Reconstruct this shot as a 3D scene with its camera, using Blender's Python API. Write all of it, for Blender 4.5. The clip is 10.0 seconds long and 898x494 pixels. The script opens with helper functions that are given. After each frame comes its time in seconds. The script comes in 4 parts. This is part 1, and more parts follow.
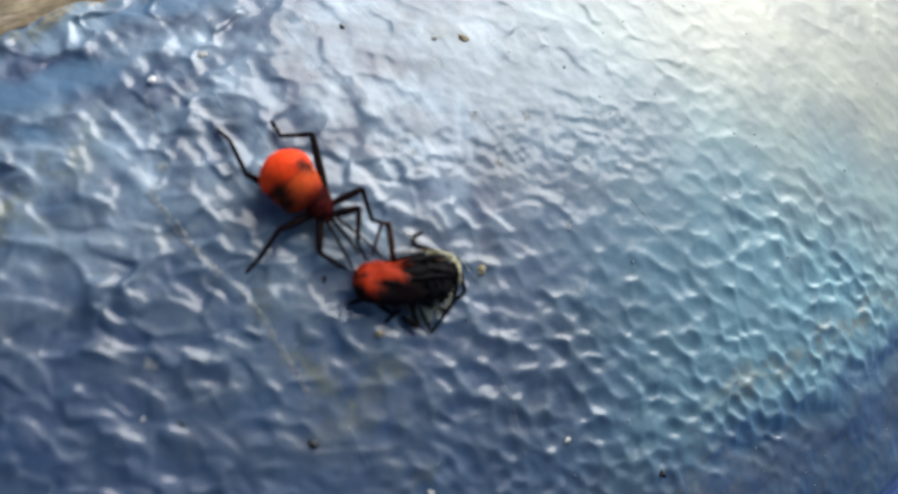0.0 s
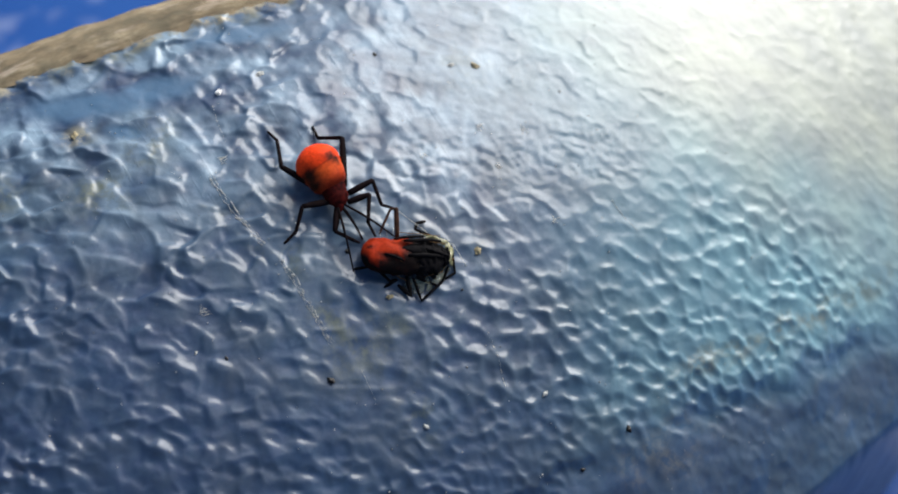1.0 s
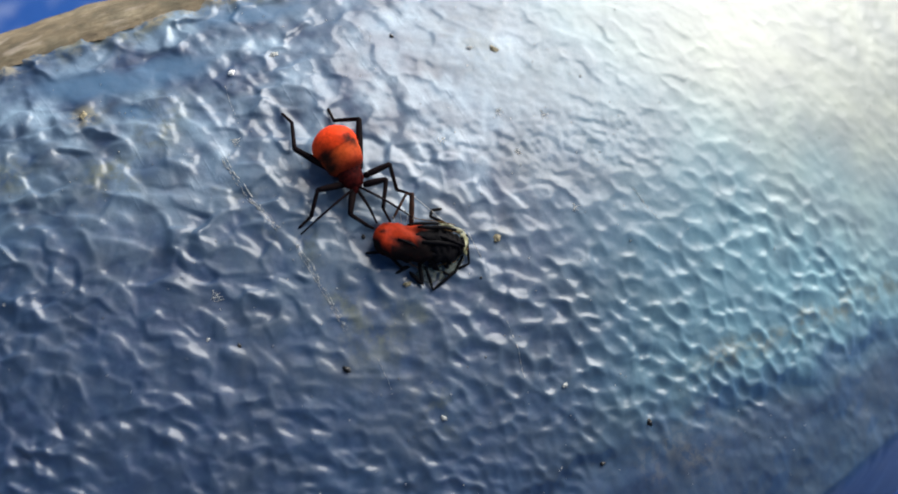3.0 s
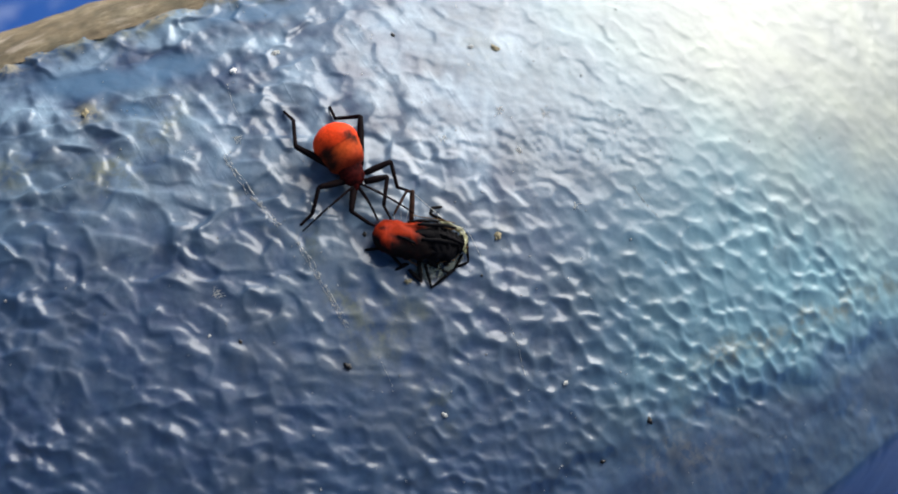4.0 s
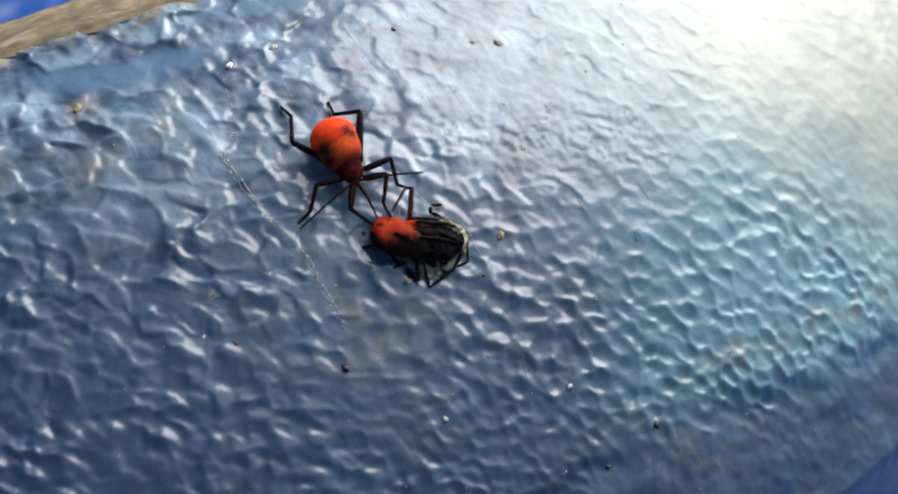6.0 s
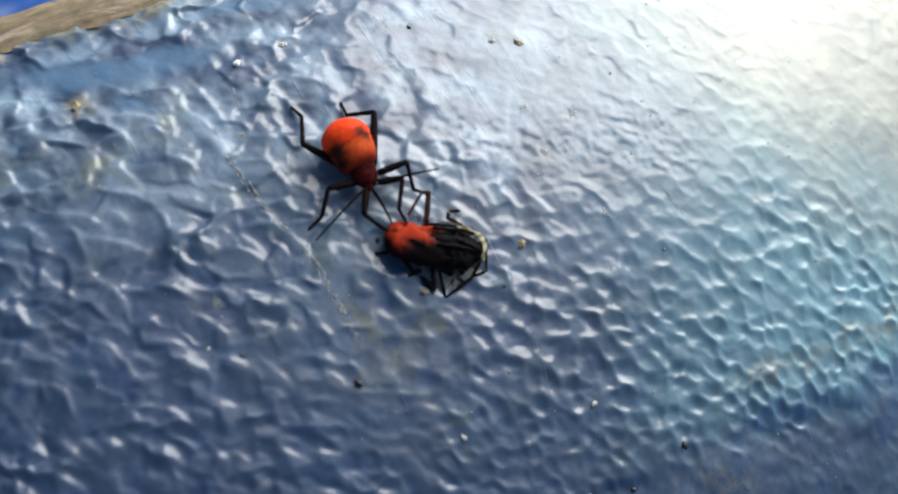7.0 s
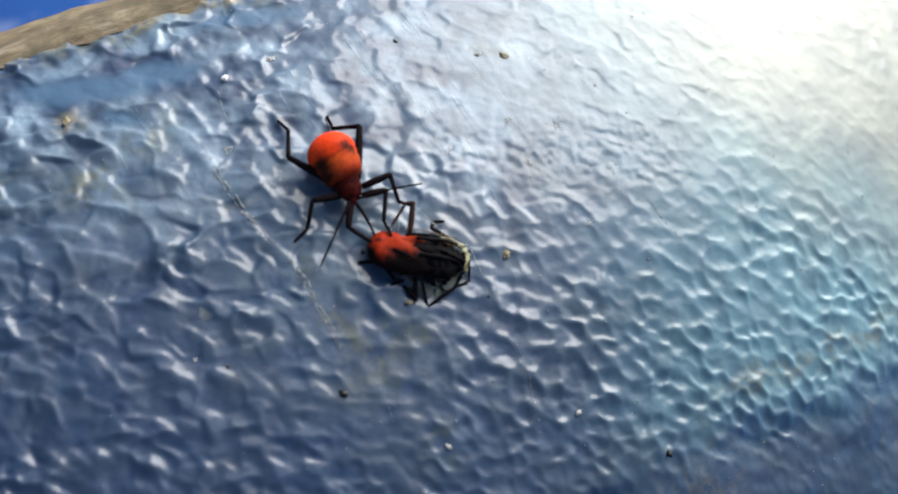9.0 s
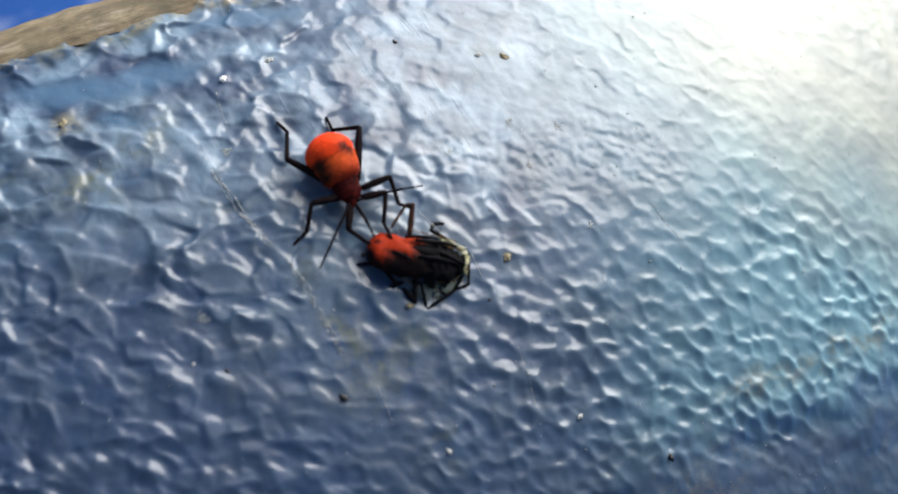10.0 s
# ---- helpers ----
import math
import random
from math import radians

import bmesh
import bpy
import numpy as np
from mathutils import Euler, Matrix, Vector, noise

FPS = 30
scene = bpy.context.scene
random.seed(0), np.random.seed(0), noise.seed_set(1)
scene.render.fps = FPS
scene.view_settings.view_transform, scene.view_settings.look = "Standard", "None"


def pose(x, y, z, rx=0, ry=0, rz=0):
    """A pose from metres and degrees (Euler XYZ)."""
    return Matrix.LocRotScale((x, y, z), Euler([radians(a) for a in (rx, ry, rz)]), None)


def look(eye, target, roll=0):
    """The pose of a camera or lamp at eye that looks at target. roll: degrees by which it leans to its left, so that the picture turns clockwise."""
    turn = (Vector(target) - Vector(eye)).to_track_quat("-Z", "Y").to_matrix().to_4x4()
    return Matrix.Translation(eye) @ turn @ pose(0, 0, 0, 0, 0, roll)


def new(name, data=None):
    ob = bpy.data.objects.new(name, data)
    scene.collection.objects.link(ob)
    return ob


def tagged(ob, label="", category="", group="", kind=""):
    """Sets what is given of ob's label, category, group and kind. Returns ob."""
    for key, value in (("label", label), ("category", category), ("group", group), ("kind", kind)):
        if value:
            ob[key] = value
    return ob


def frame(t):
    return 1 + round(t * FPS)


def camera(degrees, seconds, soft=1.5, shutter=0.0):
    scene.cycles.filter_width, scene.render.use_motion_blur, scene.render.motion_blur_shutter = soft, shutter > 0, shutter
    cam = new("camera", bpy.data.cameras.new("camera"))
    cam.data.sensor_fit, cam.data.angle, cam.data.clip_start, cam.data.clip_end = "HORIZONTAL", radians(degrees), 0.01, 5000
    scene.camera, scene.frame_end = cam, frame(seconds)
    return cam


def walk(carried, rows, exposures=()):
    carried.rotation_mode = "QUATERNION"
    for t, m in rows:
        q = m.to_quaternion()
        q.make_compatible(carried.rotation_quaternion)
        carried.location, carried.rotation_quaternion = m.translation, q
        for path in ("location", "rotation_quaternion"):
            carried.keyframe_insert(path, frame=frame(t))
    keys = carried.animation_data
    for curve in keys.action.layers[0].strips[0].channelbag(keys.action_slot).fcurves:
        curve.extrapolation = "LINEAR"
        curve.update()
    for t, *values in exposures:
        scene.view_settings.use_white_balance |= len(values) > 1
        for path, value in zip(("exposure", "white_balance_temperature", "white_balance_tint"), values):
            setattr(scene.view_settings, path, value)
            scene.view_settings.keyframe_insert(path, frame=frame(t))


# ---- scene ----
cam = camera(38.0, 10.0, soft=1.9)
cam.data.dof.use_dof = True
cam.data.dof.focus_distance = 0.183
cam.data.dof.aperture_fstop = 18.0
LIFT = 0.12          # height of the bugs' spot above the ground
cam_rows = [
    (0.0, -0.00063, -0.10069, 0.11139, 41.45, -1.715, -4.571),
    (0.5, -0.0013, -0.10028, 0.11062, 41.315, -1.728, -4.492),
    (0.6, -0.00081, -0.10066, 0.10908, 41.658, -1.77, -4.796),
    (0.7, 0.01006, -0.13158, 0.12839, 44.263, 0.303, -0.325),
    (1.0, 0.01155, -0.13346, 0.12836, 44.694, 0.667, -0.234),
    (1.5, 0.01095, -0.13279, 0.12691, 44.73, 0.375, -0.288),
    (2.0, 0.00911, -0.13228, 0.12472, 44.716, 0.254, -0.264),
    (2.5, 0.00807, -0.13065, 0.12415, 44.521, 0.146, -0.178),
    (4.0, 0.00763, -0.1322, 0.12311, 44.897, -0.056, -0.024),
    (4.5, 0.00746, -0.13226, 0.12317, 45.0, 0.0, 0.0),
    (5.0, 0.00796, -0.12942, 0.1205, 44.866, 0.007, 0.062),
    (6.5, 0.0073, -0.1292, 0.11817, 45.414, -0.146, 0.183),
    (7.0, 0.00466, -0.12326, 0.11202, 45.748, -0.503, 0.219),
    (7.5, 0.00384, -0.11114, 0.10108, 45.681, -0.693, 0.129),
    (8.0, 0.00532, -0.10763, 0.09839, 45.222, -0.721, 0.006),
    (8.5, 0.00911, -0.12013, 0.11063, 46.175, -0.002, 0.134),
    (9.0, 0.00832, -0.12453, 0.11353, 46.177, 0.12, 0.421),
    (9.5, 0.00697, -0.12527, 0.11282, 46.171, -0.07, 0.425),
    (10.0, 0.0075, -0.12305, 0.11317, 46.035, -0.063, 0.244),
]
walk(cam, [(t, pose(x, y, z + LIFT, rx, ry, rz)) for t, x, y, z, rx, ry, rz in cam_rows],
     exposures=[(0.0, 0.62), (0.6, 0.62), (0.7, 0.60), (4.5, 0.63), (6.5, 0.67), (8.0, 0.68), (10.0, 0.69)])

# ---- world and sun ----
SUN_ELEV, SUN_AZ = 40.0, 42.0      # azimuth from +y towards +x
world = bpy.data.worlds.new("world")
scene.world = world
world.use_nodes = True
wt = world.node_tree
sky = wt.nodes.new("ShaderNodeTexSky")
sky.sky_type = "NISHITA"
sky.sun_disc = False
sky.sun_elevation = radians(SUN_ELEV)
sky.sun_rotation = radians(SUN_AZ)
sky.dust_density, sky.air_density = 2.2, 1.0
wt.links.new(sky.outputs[0], wt.nodes["Background"].inputs[0])
wt.nodes["Background"].inputs[1].default_value = 0.085
sun_data = bpy.data.lights.new("sun", "SUN")
sun_data.energy, sun_data.angle, sun_data.color = 4.0, radians(52), (1.0, 0.978, 0.935)
sun = new("sun", sun_data)
to_sun = Vector((math.cos(radians(SUN_ELEV)) * math.sin(radians(SUN_AZ)),
                 math.cos(radians(SUN_ELEV)) * math.cos(radians(SUN_AZ)), math.sin(radians(SUN_ELEV))))
sun.matrix_world = look(to_sun * 3, (0, 0, 0))


# ---- materials ----
def material(name, color, rough=0.5, metal=0.0):
    m = bpy.data.materials.new(name)
    m.use_nodes = True
    b = m.node_tree.nodes["Principled BSDF"]
    b.inputs["Base Color"].default_value = (*color, 1)
    b.inputs["Roughness"].default_value = rough
    b.inputs["Metallic"].default_value = metal
    return m, m.node_tree, b


def noise_node(nt, scale, detail=4.0, rough=0.55, coord=None, stretch=None):
    n = nt.nodes.new("ShaderNodeTexNoise")
    n.inputs["Scale"].default_value = scale
    n.inputs["Detail"].default_value = detail
    n.inputs["Roughness"].default_value = rough
    if coord is None:
        coord = nt.nodes.new("ShaderNodeTexCoord").outputs["Object"]
    if stretch:
        for socket, value in (("Rotation", (0, 0, radians(stretch[3]))), ("Scale", stretch[:3])):
            mp = nt.nodes.new("ShaderNodeMapping")
            mp.inputs[socket].default_value = value
            nt.links.new(coord, mp.inputs["Vector"])
            coord = mp.outputs["Vector"]
    nt.links.new(coord, n.inputs["Vector"])
    return n


def ramp(nt, fac, stops):
    r = nt.nodes.new("ShaderNodeValToRGB")
    els = r.color_ramp.elements
    while len(els) < len(stops):
        els.new(0.5)
    for e, (p, c) in zip(els, stops):
        e.position = p
        e.color = (*c, 1) if isinstance(c, tuple) else (c, c, c, 1)
    nt.links.new(fac, r.inputs["Fac"])
    return r.outputs["Color"]


def mix(nt, fac, a, b, mode="MIX"):
    m = nt.nodes.new("ShaderNodeMix")
    m.data_type, m.blend_type = "RGBA", mode
    for sock, v in ((m.inputs["Factor"], fac), (m.inputs["A"], a), (m.inputs["B"], b)):
        if isinstance(v, (int, float)):
            sock.default_value = v
        elif isinstance(v, tuple):
            sock.default_value = (*v, 1)
        else:
            nt.links.new(v, sock)
    return m.outputs["Result"]


def bump(nt, b, height, strength, distance):
    n = nt.nodes.new("ShaderNodeBump")
    n.inputs["Strength"].default_value = strength
    n.inputs["Distance"].default_value = distance
    nt.links.new(height, n.inputs["Height"])
    nt.links.new(n.outputs["Normal"], b.inputs["Normal"])


def attribute(nt, name):
    a = nt.nodes.new("ShaderNodeAttribute")
    a.attribute_name = name
    return a.outputs["Fac"]


def shell_material():
    m, nt, b = material("blue_grained_plastic", (0.05, 0.12, 0.30), 0.42)
    co = nt.nodes.new("ShaderNodeTexCoord").outputs["Object"]
    large = noise_node(nt, 40, 3, coord=co)
    col = ramp(nt, large.outputs["Fac"], [(0.3, (0.002, 0.025, 0.080)), (0.7, (0.005, 0.046, 0.106))])
    fine = noise_node(nt, 900, 5, 0.65, coord=co)
    col = mix(nt, ramp(nt, fine.outputs["Fac"], [(0.42, 0.0), (0.75, 0.35)]), col, (0.045, 0.10, 0.145))
    film = noise_node(nt, 120, 6, 0.7, coord=co, stretch=(0.35, 1.6, 1.0, 35))
    col = mix(nt, ramp(nt, film.outputs["Fac"], [(0.45, 0.0), (0.72, 0.34)]), col, (0.018, 0.056, 0.102))
    smoke = noise_node(nt, 130, 5, 0.65, coord=co)
    col = mix(nt, ramp(nt, smoke.outputs["Fac"], [(0.42, 0.0), (0.66, 0.75)]), col, (0.014, 0.034, 0.062))
    # heights mixed to a greyer blue, the rest tinted darker
    col = mix(nt, attribute(nt, "height_tone"), mix(nt, 1.0, col, (0.72, 0.82, 0.95), "MULTIPLY"), mix(nt, 0.38, col, (0.034, 0.062, 0.098)))
    # turquoise towards one side, glare painted into it, cream at the top
    col = mix(nt, attribute(nt, "teal_glare"), col, mix(nt, attribute(nt, "pale"), (0.120, 0.275, 0.330), (0.29, 0.32, 0.265)))
    # whitish haze: worn film with sheen painted in, and a bluer strip along the crease
    haze_noise = noise_node(nt, 95, 6, 0.7, coord=co, stretch=(1.7, 0.8, 1.0, -28))
    col = mix(nt, mix(nt, 1.0, attribute(nt, "haze"), ramp(nt, haze_noise.outputs["Fac"], [(0.28, 0.15), (0.74, 1.0)]), "MULTIPLY"), col, (0.225, 0.33, 0.42))
    col = mix(nt, attribute(nt, "crease_blue"), col, (0.018, 0.068, 0.150))
    col = mix(nt, mix(nt, 1.0, attribute(nt, "bare"), ramp(nt, film.outputs["Fac"], [(0.3, 0.85), (0.75, 0.45)]), "MULTIPLY"), col, (0.048, 0.135, 0.240))
    # algae and dirt in the worn places
    moss = noise_node(nt, 260, 6, 0.7, coord=co)
    stain = nt.nodes.new("ShaderNodeMath")
    stain.operation = "MULTIPLY"
    nt.links.new(attribute(nt, "dirt"), stain.inputs[0])
    nt.links.new(ramp(nt, moss.outputs["Fac"], [(0.45, 0.0), (0.62, 1.0)]), stain.inputs[1])
    col = mix(nt, stain.outputs[0], col, (0.082, 0.100, 0.075))
    crumbs = noise_node(nt, 520, 6, 0.75, coord=co)
    col = mix(nt, mix(nt, 1.0, attribute(nt, "soil"), ramp(nt, crumbs.outputs["Fac"], [(0.44, 0.0), (0.56, 0.95)]), "MULTIPLY"), col, (0.27, 0.23, 0.15))
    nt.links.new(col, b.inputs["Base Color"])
    nt.links.new(ramp(nt, film.outputs["Fac"], [(0.3, 0.53), (0.7, 0.62)]), b.inputs["Roughness"])
    b.inputs["IOR"].default_value = 1.6
    b.inputs["Coat Weight"].default_value = 0.42
    # the coat is rougher on the turquoise side
    nt.links.new(ramp(nt, attribute(nt, "teal_glare"), [(0.0, 0.14), (0.6, 0.34)]), b.inputs["Coat Roughness"])
    b.inputs["Coat IOR"].default_value = 1.5
    grain = noise_node(nt, 1500, 6, 0.7, coord=co)
    # fine diagonal scratches in patches
    scratch = noise_node(nt, 260, 3, 0.6, coord=co, stretch=(6.0, 0.5, 1.0, -32))
    lines = ramp(nt, scratch.outputs["Fac"], [(0.58, 0.0), (0.66, 1.0)])
    patch = attribute(nt, "haze")
    relief = mix(nt, 0.9, grain.outputs["Fac"], mix(nt, 1.0, lines, patch, "MULTIPLY"), "ADD")
    bump(nt, b, relief, 0.30, 0.00011)
    return m


def lip_material():
    m, nt, b = material("dirty_tan_edge", (0.3, 0.22, 0.12), 0.8)
    fib = noise_node(nt, 110, 7, 0.75, stretch=(0.6, 2.4, 1.0, -28))
    col = ramp(nt, fib.outputs["Fac"], [(0.3, (0.07, 0.05, 0.03)), (0.5, (0.20, 0.15, 0.085)), (0.72, (0.36, 0.30, 0.19))])
    patch = noise_node(nt, 170, 6, 0.7)
    col = mix(nt, ramp(nt, patch.outputs["Fac"], [(0.44, 0.0), (0.62, 0.75)]), col, (0.10, 0.085, 0.05))
    pale = noise_node(nt, 240, 4, 0.6, stretch=(0.5, 1.8, 1.0, -28))
    col = mix(nt, ramp(nt, pale.outputs["Fac"], [(0.56, 0.0), (0.70, 0.7)]), col, (0.46, 0.38, 0.29))
    nt.links.new(col, b.inputs["Base Color"])
    bump(nt, b, fib.outputs["Fac"], 0.8, 0.001)
    return m


def tarp_material():
    m, nt, b = material("blue_tarpaulin", (0.04, 0.11, 0.42), 0.45)
    n1 = noise_node(nt, 14, 4)
    col = ramp(nt, n1.outputs["Fac"], [(0.3, (0.006, 0.042, 0.19)), (0.7, (0.012, 0.070, 0.26))])
    # whitish blotches painted in for highlights on the folds
    n2 = noise_node(nt, 26, 3)
    col = mix(nt, ramp(nt, n2.outputs["Fac"], [(0.54, 0.0), (0.70, 0.55)]), col, (0.45, 0.50, 0.62))
    nt.links.new(col, b.inputs["Base Color"])
    b.inputs["Specular IOR Level"].default_value = 0.15
    weave = noise_node(nt, 500, 3)
    bump(nt, b, weave.outputs["Fac"], 0.2, 0.0005)
    return m


def ground_material():
    m, nt, b = material("dry_earth", (0.22, 0.18, 0.13), 0.95)
    n1 = noise_node(nt, 3, 8, 0.7)
    nt.links.new(ramp(nt, n1.outputs["Fac"], [(0.3, (0.12, 0.09, 0.06)), (0.7, (0.30, 0.25, 0.18))]), b.inputs["Base Color"])
    bump(nt, b, n1.outputs["Fac"], 0.5, 0.02)
    return m


def chitin(name, dark, light, rough=0.4, scale=900, strength=0.3, gloss=0.3):
    m, nt, b = material(name, dark, rough)
    n1 = noise_node(nt, scale, 5, 0.65)
    nt.links.new(ramp(nt, n1.outputs["Fac"], [(0.35, dark), (0.7, light)]), b.inputs["Base Color"])
    b.inputs["Specular IOR Level"].default_value = gloss
    bump(nt, b, n1.outputs["Fac"], strength, 0.0001)
    return m


def banded(name, stops, blotch, axis_noise=0.12, rough=0.45, floor=0.85):
    """Colour along a body from its own 'along' attribute, broken up by blotches."""
    m, nt, b = material(name, (0.5, 0.05, 0.02), rough)
    n1 = noise_node(nt, 420, 5, 0.6)
    off = nt.nodes.new("ShaderNodeMath")
    off.operation = "MULTIPLY_ADD"
    nt.links.new(n1.outputs["Fac"], off.inputs[0])
    off.inputs[1].default_value = axis_noise * 2
    off.inputs[2].default_value = -axis_noise
    add = nt.nodes.new("ShaderNodeMath")
    nt.links.new(attribute(nt, "along"), add.inputs[0])
    nt.links.new(off.outputs[0], add.inputs[1])
    col = ramp(nt, add.outputs[0], stops)
    spot = nt.nodes.new("ShaderNodeMath")
    spot.operation = "MULTIPLY"
    n2 = noise_node(nt, 700, 4, 0.6)
    nt.links.new(attribute(nt, "blotch"), spot.inputs[0])
    nt.links.new(ramp(nt, n2.outputs["Fac"], [(0.34, floor), (0.54, 1.0)]), spot.inputs[1])
    col = mix(nt, spot.outputs[0], col, blotch)
    pits = noise_node(nt, 2200, 3, 0.6)
    col = mix(nt, 1.0, col, ramp(nt, pits.outputs["Fac"], [(0.36, 0.74), (0.58, 1.0)]), "MULTIPLY")
    b.inputs["Specular IOR Level"].default_value = 0.03
    nt.links.new(col, b.inputs["Base Color"])
    n3 = noise_node(nt, 2500, 4, 0.6)
    bump(nt, b, n3.outputs["Fac"], 0.6, 0.0001)
    return m


SHELL, LIP, TARP, EARTH = shell_material(), lip_material(), tarp_material(), ground_material()
LEG = chitin("dark_leg_chitin", (0.005, 0.004, 0.005), (0.012, 0.007, 0.007), 0.7, gloss=0.02)
LEG_BROWN = chitin("brown_leg_chitin", (0.02, 0.009, 0.006), (0.07, 0.028, 0.015), 0.5, gloss=0.12)
AMBER = chitin("amber_chitin", (0.05, 0.022, 0.007), (0.22, 0.12, 0.04), 0.5, gloss=0.1)
BLACK = chitin("black_chitin", (0.0025, 0.0027, 0.0035), (0.008, 0.007, 0.008), 0.6, gloss=0.03)
THORAX = chitin("dark_red_chitin", (0.010, 0.0025, 0.003), (0.060, 0.007, 0.006), 0.7, 1600, gloss=0.015)
ABDOMEN = banded("red_abdomen_skin", [(0.0, (0.07, 0.010, 0.007)), (0.14, (0.26, 0.030, 0.010)), (0.34, (0.50, 0.070, 0.016)), (0.45, (0.55, 0.066, 0.014)), (0.475, (0.38, 0.035, 0.010)),
                                      (0.50, (0.75, 0.055, 0.012)), (1.0, (0.80, 0.06, 0.014))], (0.024, 0.009, 0.006), 0.07)
PREY_RED = banded("prey_red_skin", [(0.0, (0.22, 0.022, 0.008)), (0.14, (0.33, 0.027, 0.008)), (0.54, (0.33, 0.032, 0.010)), (0.68, (0.12, 0.014, 0.007)), (0.78, (0.010, 0.006, 0.005)),
                                    (1.0, (0.010, 0.008, 0.006))], (0.007, 0.005, 0.005), 0.10, floor=0.94)
PALE = chitin("pale_dry_membrane", (0.13, 0.13, 0.06), (0.36, 0.35, 0.20), 0.35, 700)
PALE.node_tree.nodes["Principled BSDF"].inputs["Transmission Weight"].default_value = 0.2
FILM = chitin("pale_film", (0.20, 0.22, 0.16), (0.40, 0.42, 0.32), 0.4, 900)
FILM.node_tree.nodes["Principled BSDF"].inputs["Alpha"].default_value = 0.32
SILK = chitin("pale_silk", (0.28, 0.28, 0.25), (0.66, 0.65, 0.58), 0.5, 2000)
WHITE = chitin("white_grit", (0.6, 0.6, 0.58), (0.85, 0.85, 0.84), 0.5)
TAN = chitin("tan_grit", (0.10, 0.09, 0.055), (0.38, 0.32, 0.20), 0.9, 1600)
GREY = chitin("grey_grit", (0.20, 0.21, 0.21), (0.55, 0.55, 0.50), 0.5, 1800)
DUST = chitin("mixed_dust", (0.05, 0.05, 0.05), (0.55, 0.55, 0.52), 0.3, 150)
DARK = chitin("dark_grit", (0.003, 0.003, 0.004), (0.014, 0.012, 0.010), 0.35)


# ---- shape helpers ----
FRAME = Matrix(((0.96686, 0.07574, 0.24382, 0), (0.0, 0.95499, -0.29665, 0), (-0.25531, 0.28681, 0.92334, LIFT), (0, 0, 0, 1)))


def smooth(lo, hi, v):
    s = np.clip((v - lo) / (hi - lo), 0, 1)
    return s * s * (3 - 2 * s)


def dome(a, b):
    """Smooth height of the shell over its tangent plane, all in millimetres."""
    return -0.6234 + 0.00786 * a + 0.05513 * b - 0.0027712 * a * a + 0.0032235 * a * b - 0.0031568 * b * b


def loft(rings, closed=True, cap=True):
    """A bmesh of rings of equal length, joined in order."""
    bm = bmesh.new()
    rows = [[bm.verts.new(p) for p in ring] for ring in rings]
    count = len(rows[0])
    for r0, r1 in zip(rows, rows[1:]):
        for i in range(count if closed else count - 1):
            j = (i + 1) % count
            bm.faces.new((r0[i], r0[j], r1[j], r1[i]))
    if cap and closed:
        bm.faces.new(rows[0][::-1])
        bm.faces.new(rows[-1])
    bmesh.ops.recalc_face_normals(bm, faces=bm.faces)
    return bm


def tube(points, radii, sides=8):
    """A tube through points with a radius at each."""
    points = [Vector(p) for p in points]
    rings = []
    side = None
    for i, p in enumerate(points):
        d = (points[min(i + 1, len(points) - 1)] - points[max(i - 1, 0)]).normalized()
        if side is None:
            side = d.orthogonal().normalized()
        side = (side - d * side.dot(d)).normalized()
        other = d.cross(side)
        rings.append([p + radii[i] * (math.cos(t) * side + math.sin(t) * other) for t in (2 * math.pi * k / sides for k in range(sides))])
    return loft(rings)


def curve_points(points, steps=5):
    """Catmull-Rom points through the given ones."""
    pts = [Vector(p) for p in points]
    pts = [2 * pts[0] - pts[1], *pts, 2 * pts[-1] - pts[-2]]
    out = []
    for p0, p1, p2, p3 in zip(pts, pts[1:], pts[2:], pts[3:]):
        for k in range(steps):
            t = k / steps
            out.append(0.5 * (2 * p1 + (p2 - p0) * t + (2 * p0 - 5 * p1 + 4 * p2 - p3) * t * t + (3 * p1 - p0 - 3 * p2 + p3) * t ** 3))
    return out + [pts[-2]]


def part(name, bm, mat, parent=None, label=""):
    me = bpy.data.meshes.new(name)
    bm.to_mesh(me)
    bm.free()
    me.polygons.foreach_set("use_smooth", [True] * len(me.polygons))
    me.materials.append(mat)
    ob = new(name, me)
    if parent:
        ob.parent = parent
    return tagged(ob, label)


def spot(a, b, h=0.0):
    """A place in a thing that shares the shell's frame: millimetres along it and above its smooth form."""
    return Vector((a, b, float(dome(a, b)) + h)) * 0.001


def bone(name, length, r0, r1, mat, parent, bulge=1.15, label="", bend=0.0):
    """A leg piece along its own x axis."""
    n = 7
    pts, radii = [], []
    for i in range(n + 1):
        s = i / n
        pts.append((s * length, 0, bend * length * math.sin(math.pi * s)))
        radii.append(((1 - s) * r0 + s * r1) * (1 + (bulge - 1) * math.sin(math.pi * s)))
    pts = [(-0.35 * r0, 0, 0), *pts, (length + 0.4 * r1, 0, 0)]
    return part(name, tube(pts, [0.45 * r0, *radii, 0.4 * r1]), mat, parent, label)


def aim(p, q):
    """The pose of a bone from p towards q."""
    return Matrix.Translation(p) @ (q - p).to_track_quat("X", "Z").to_matrix().to_4x4()


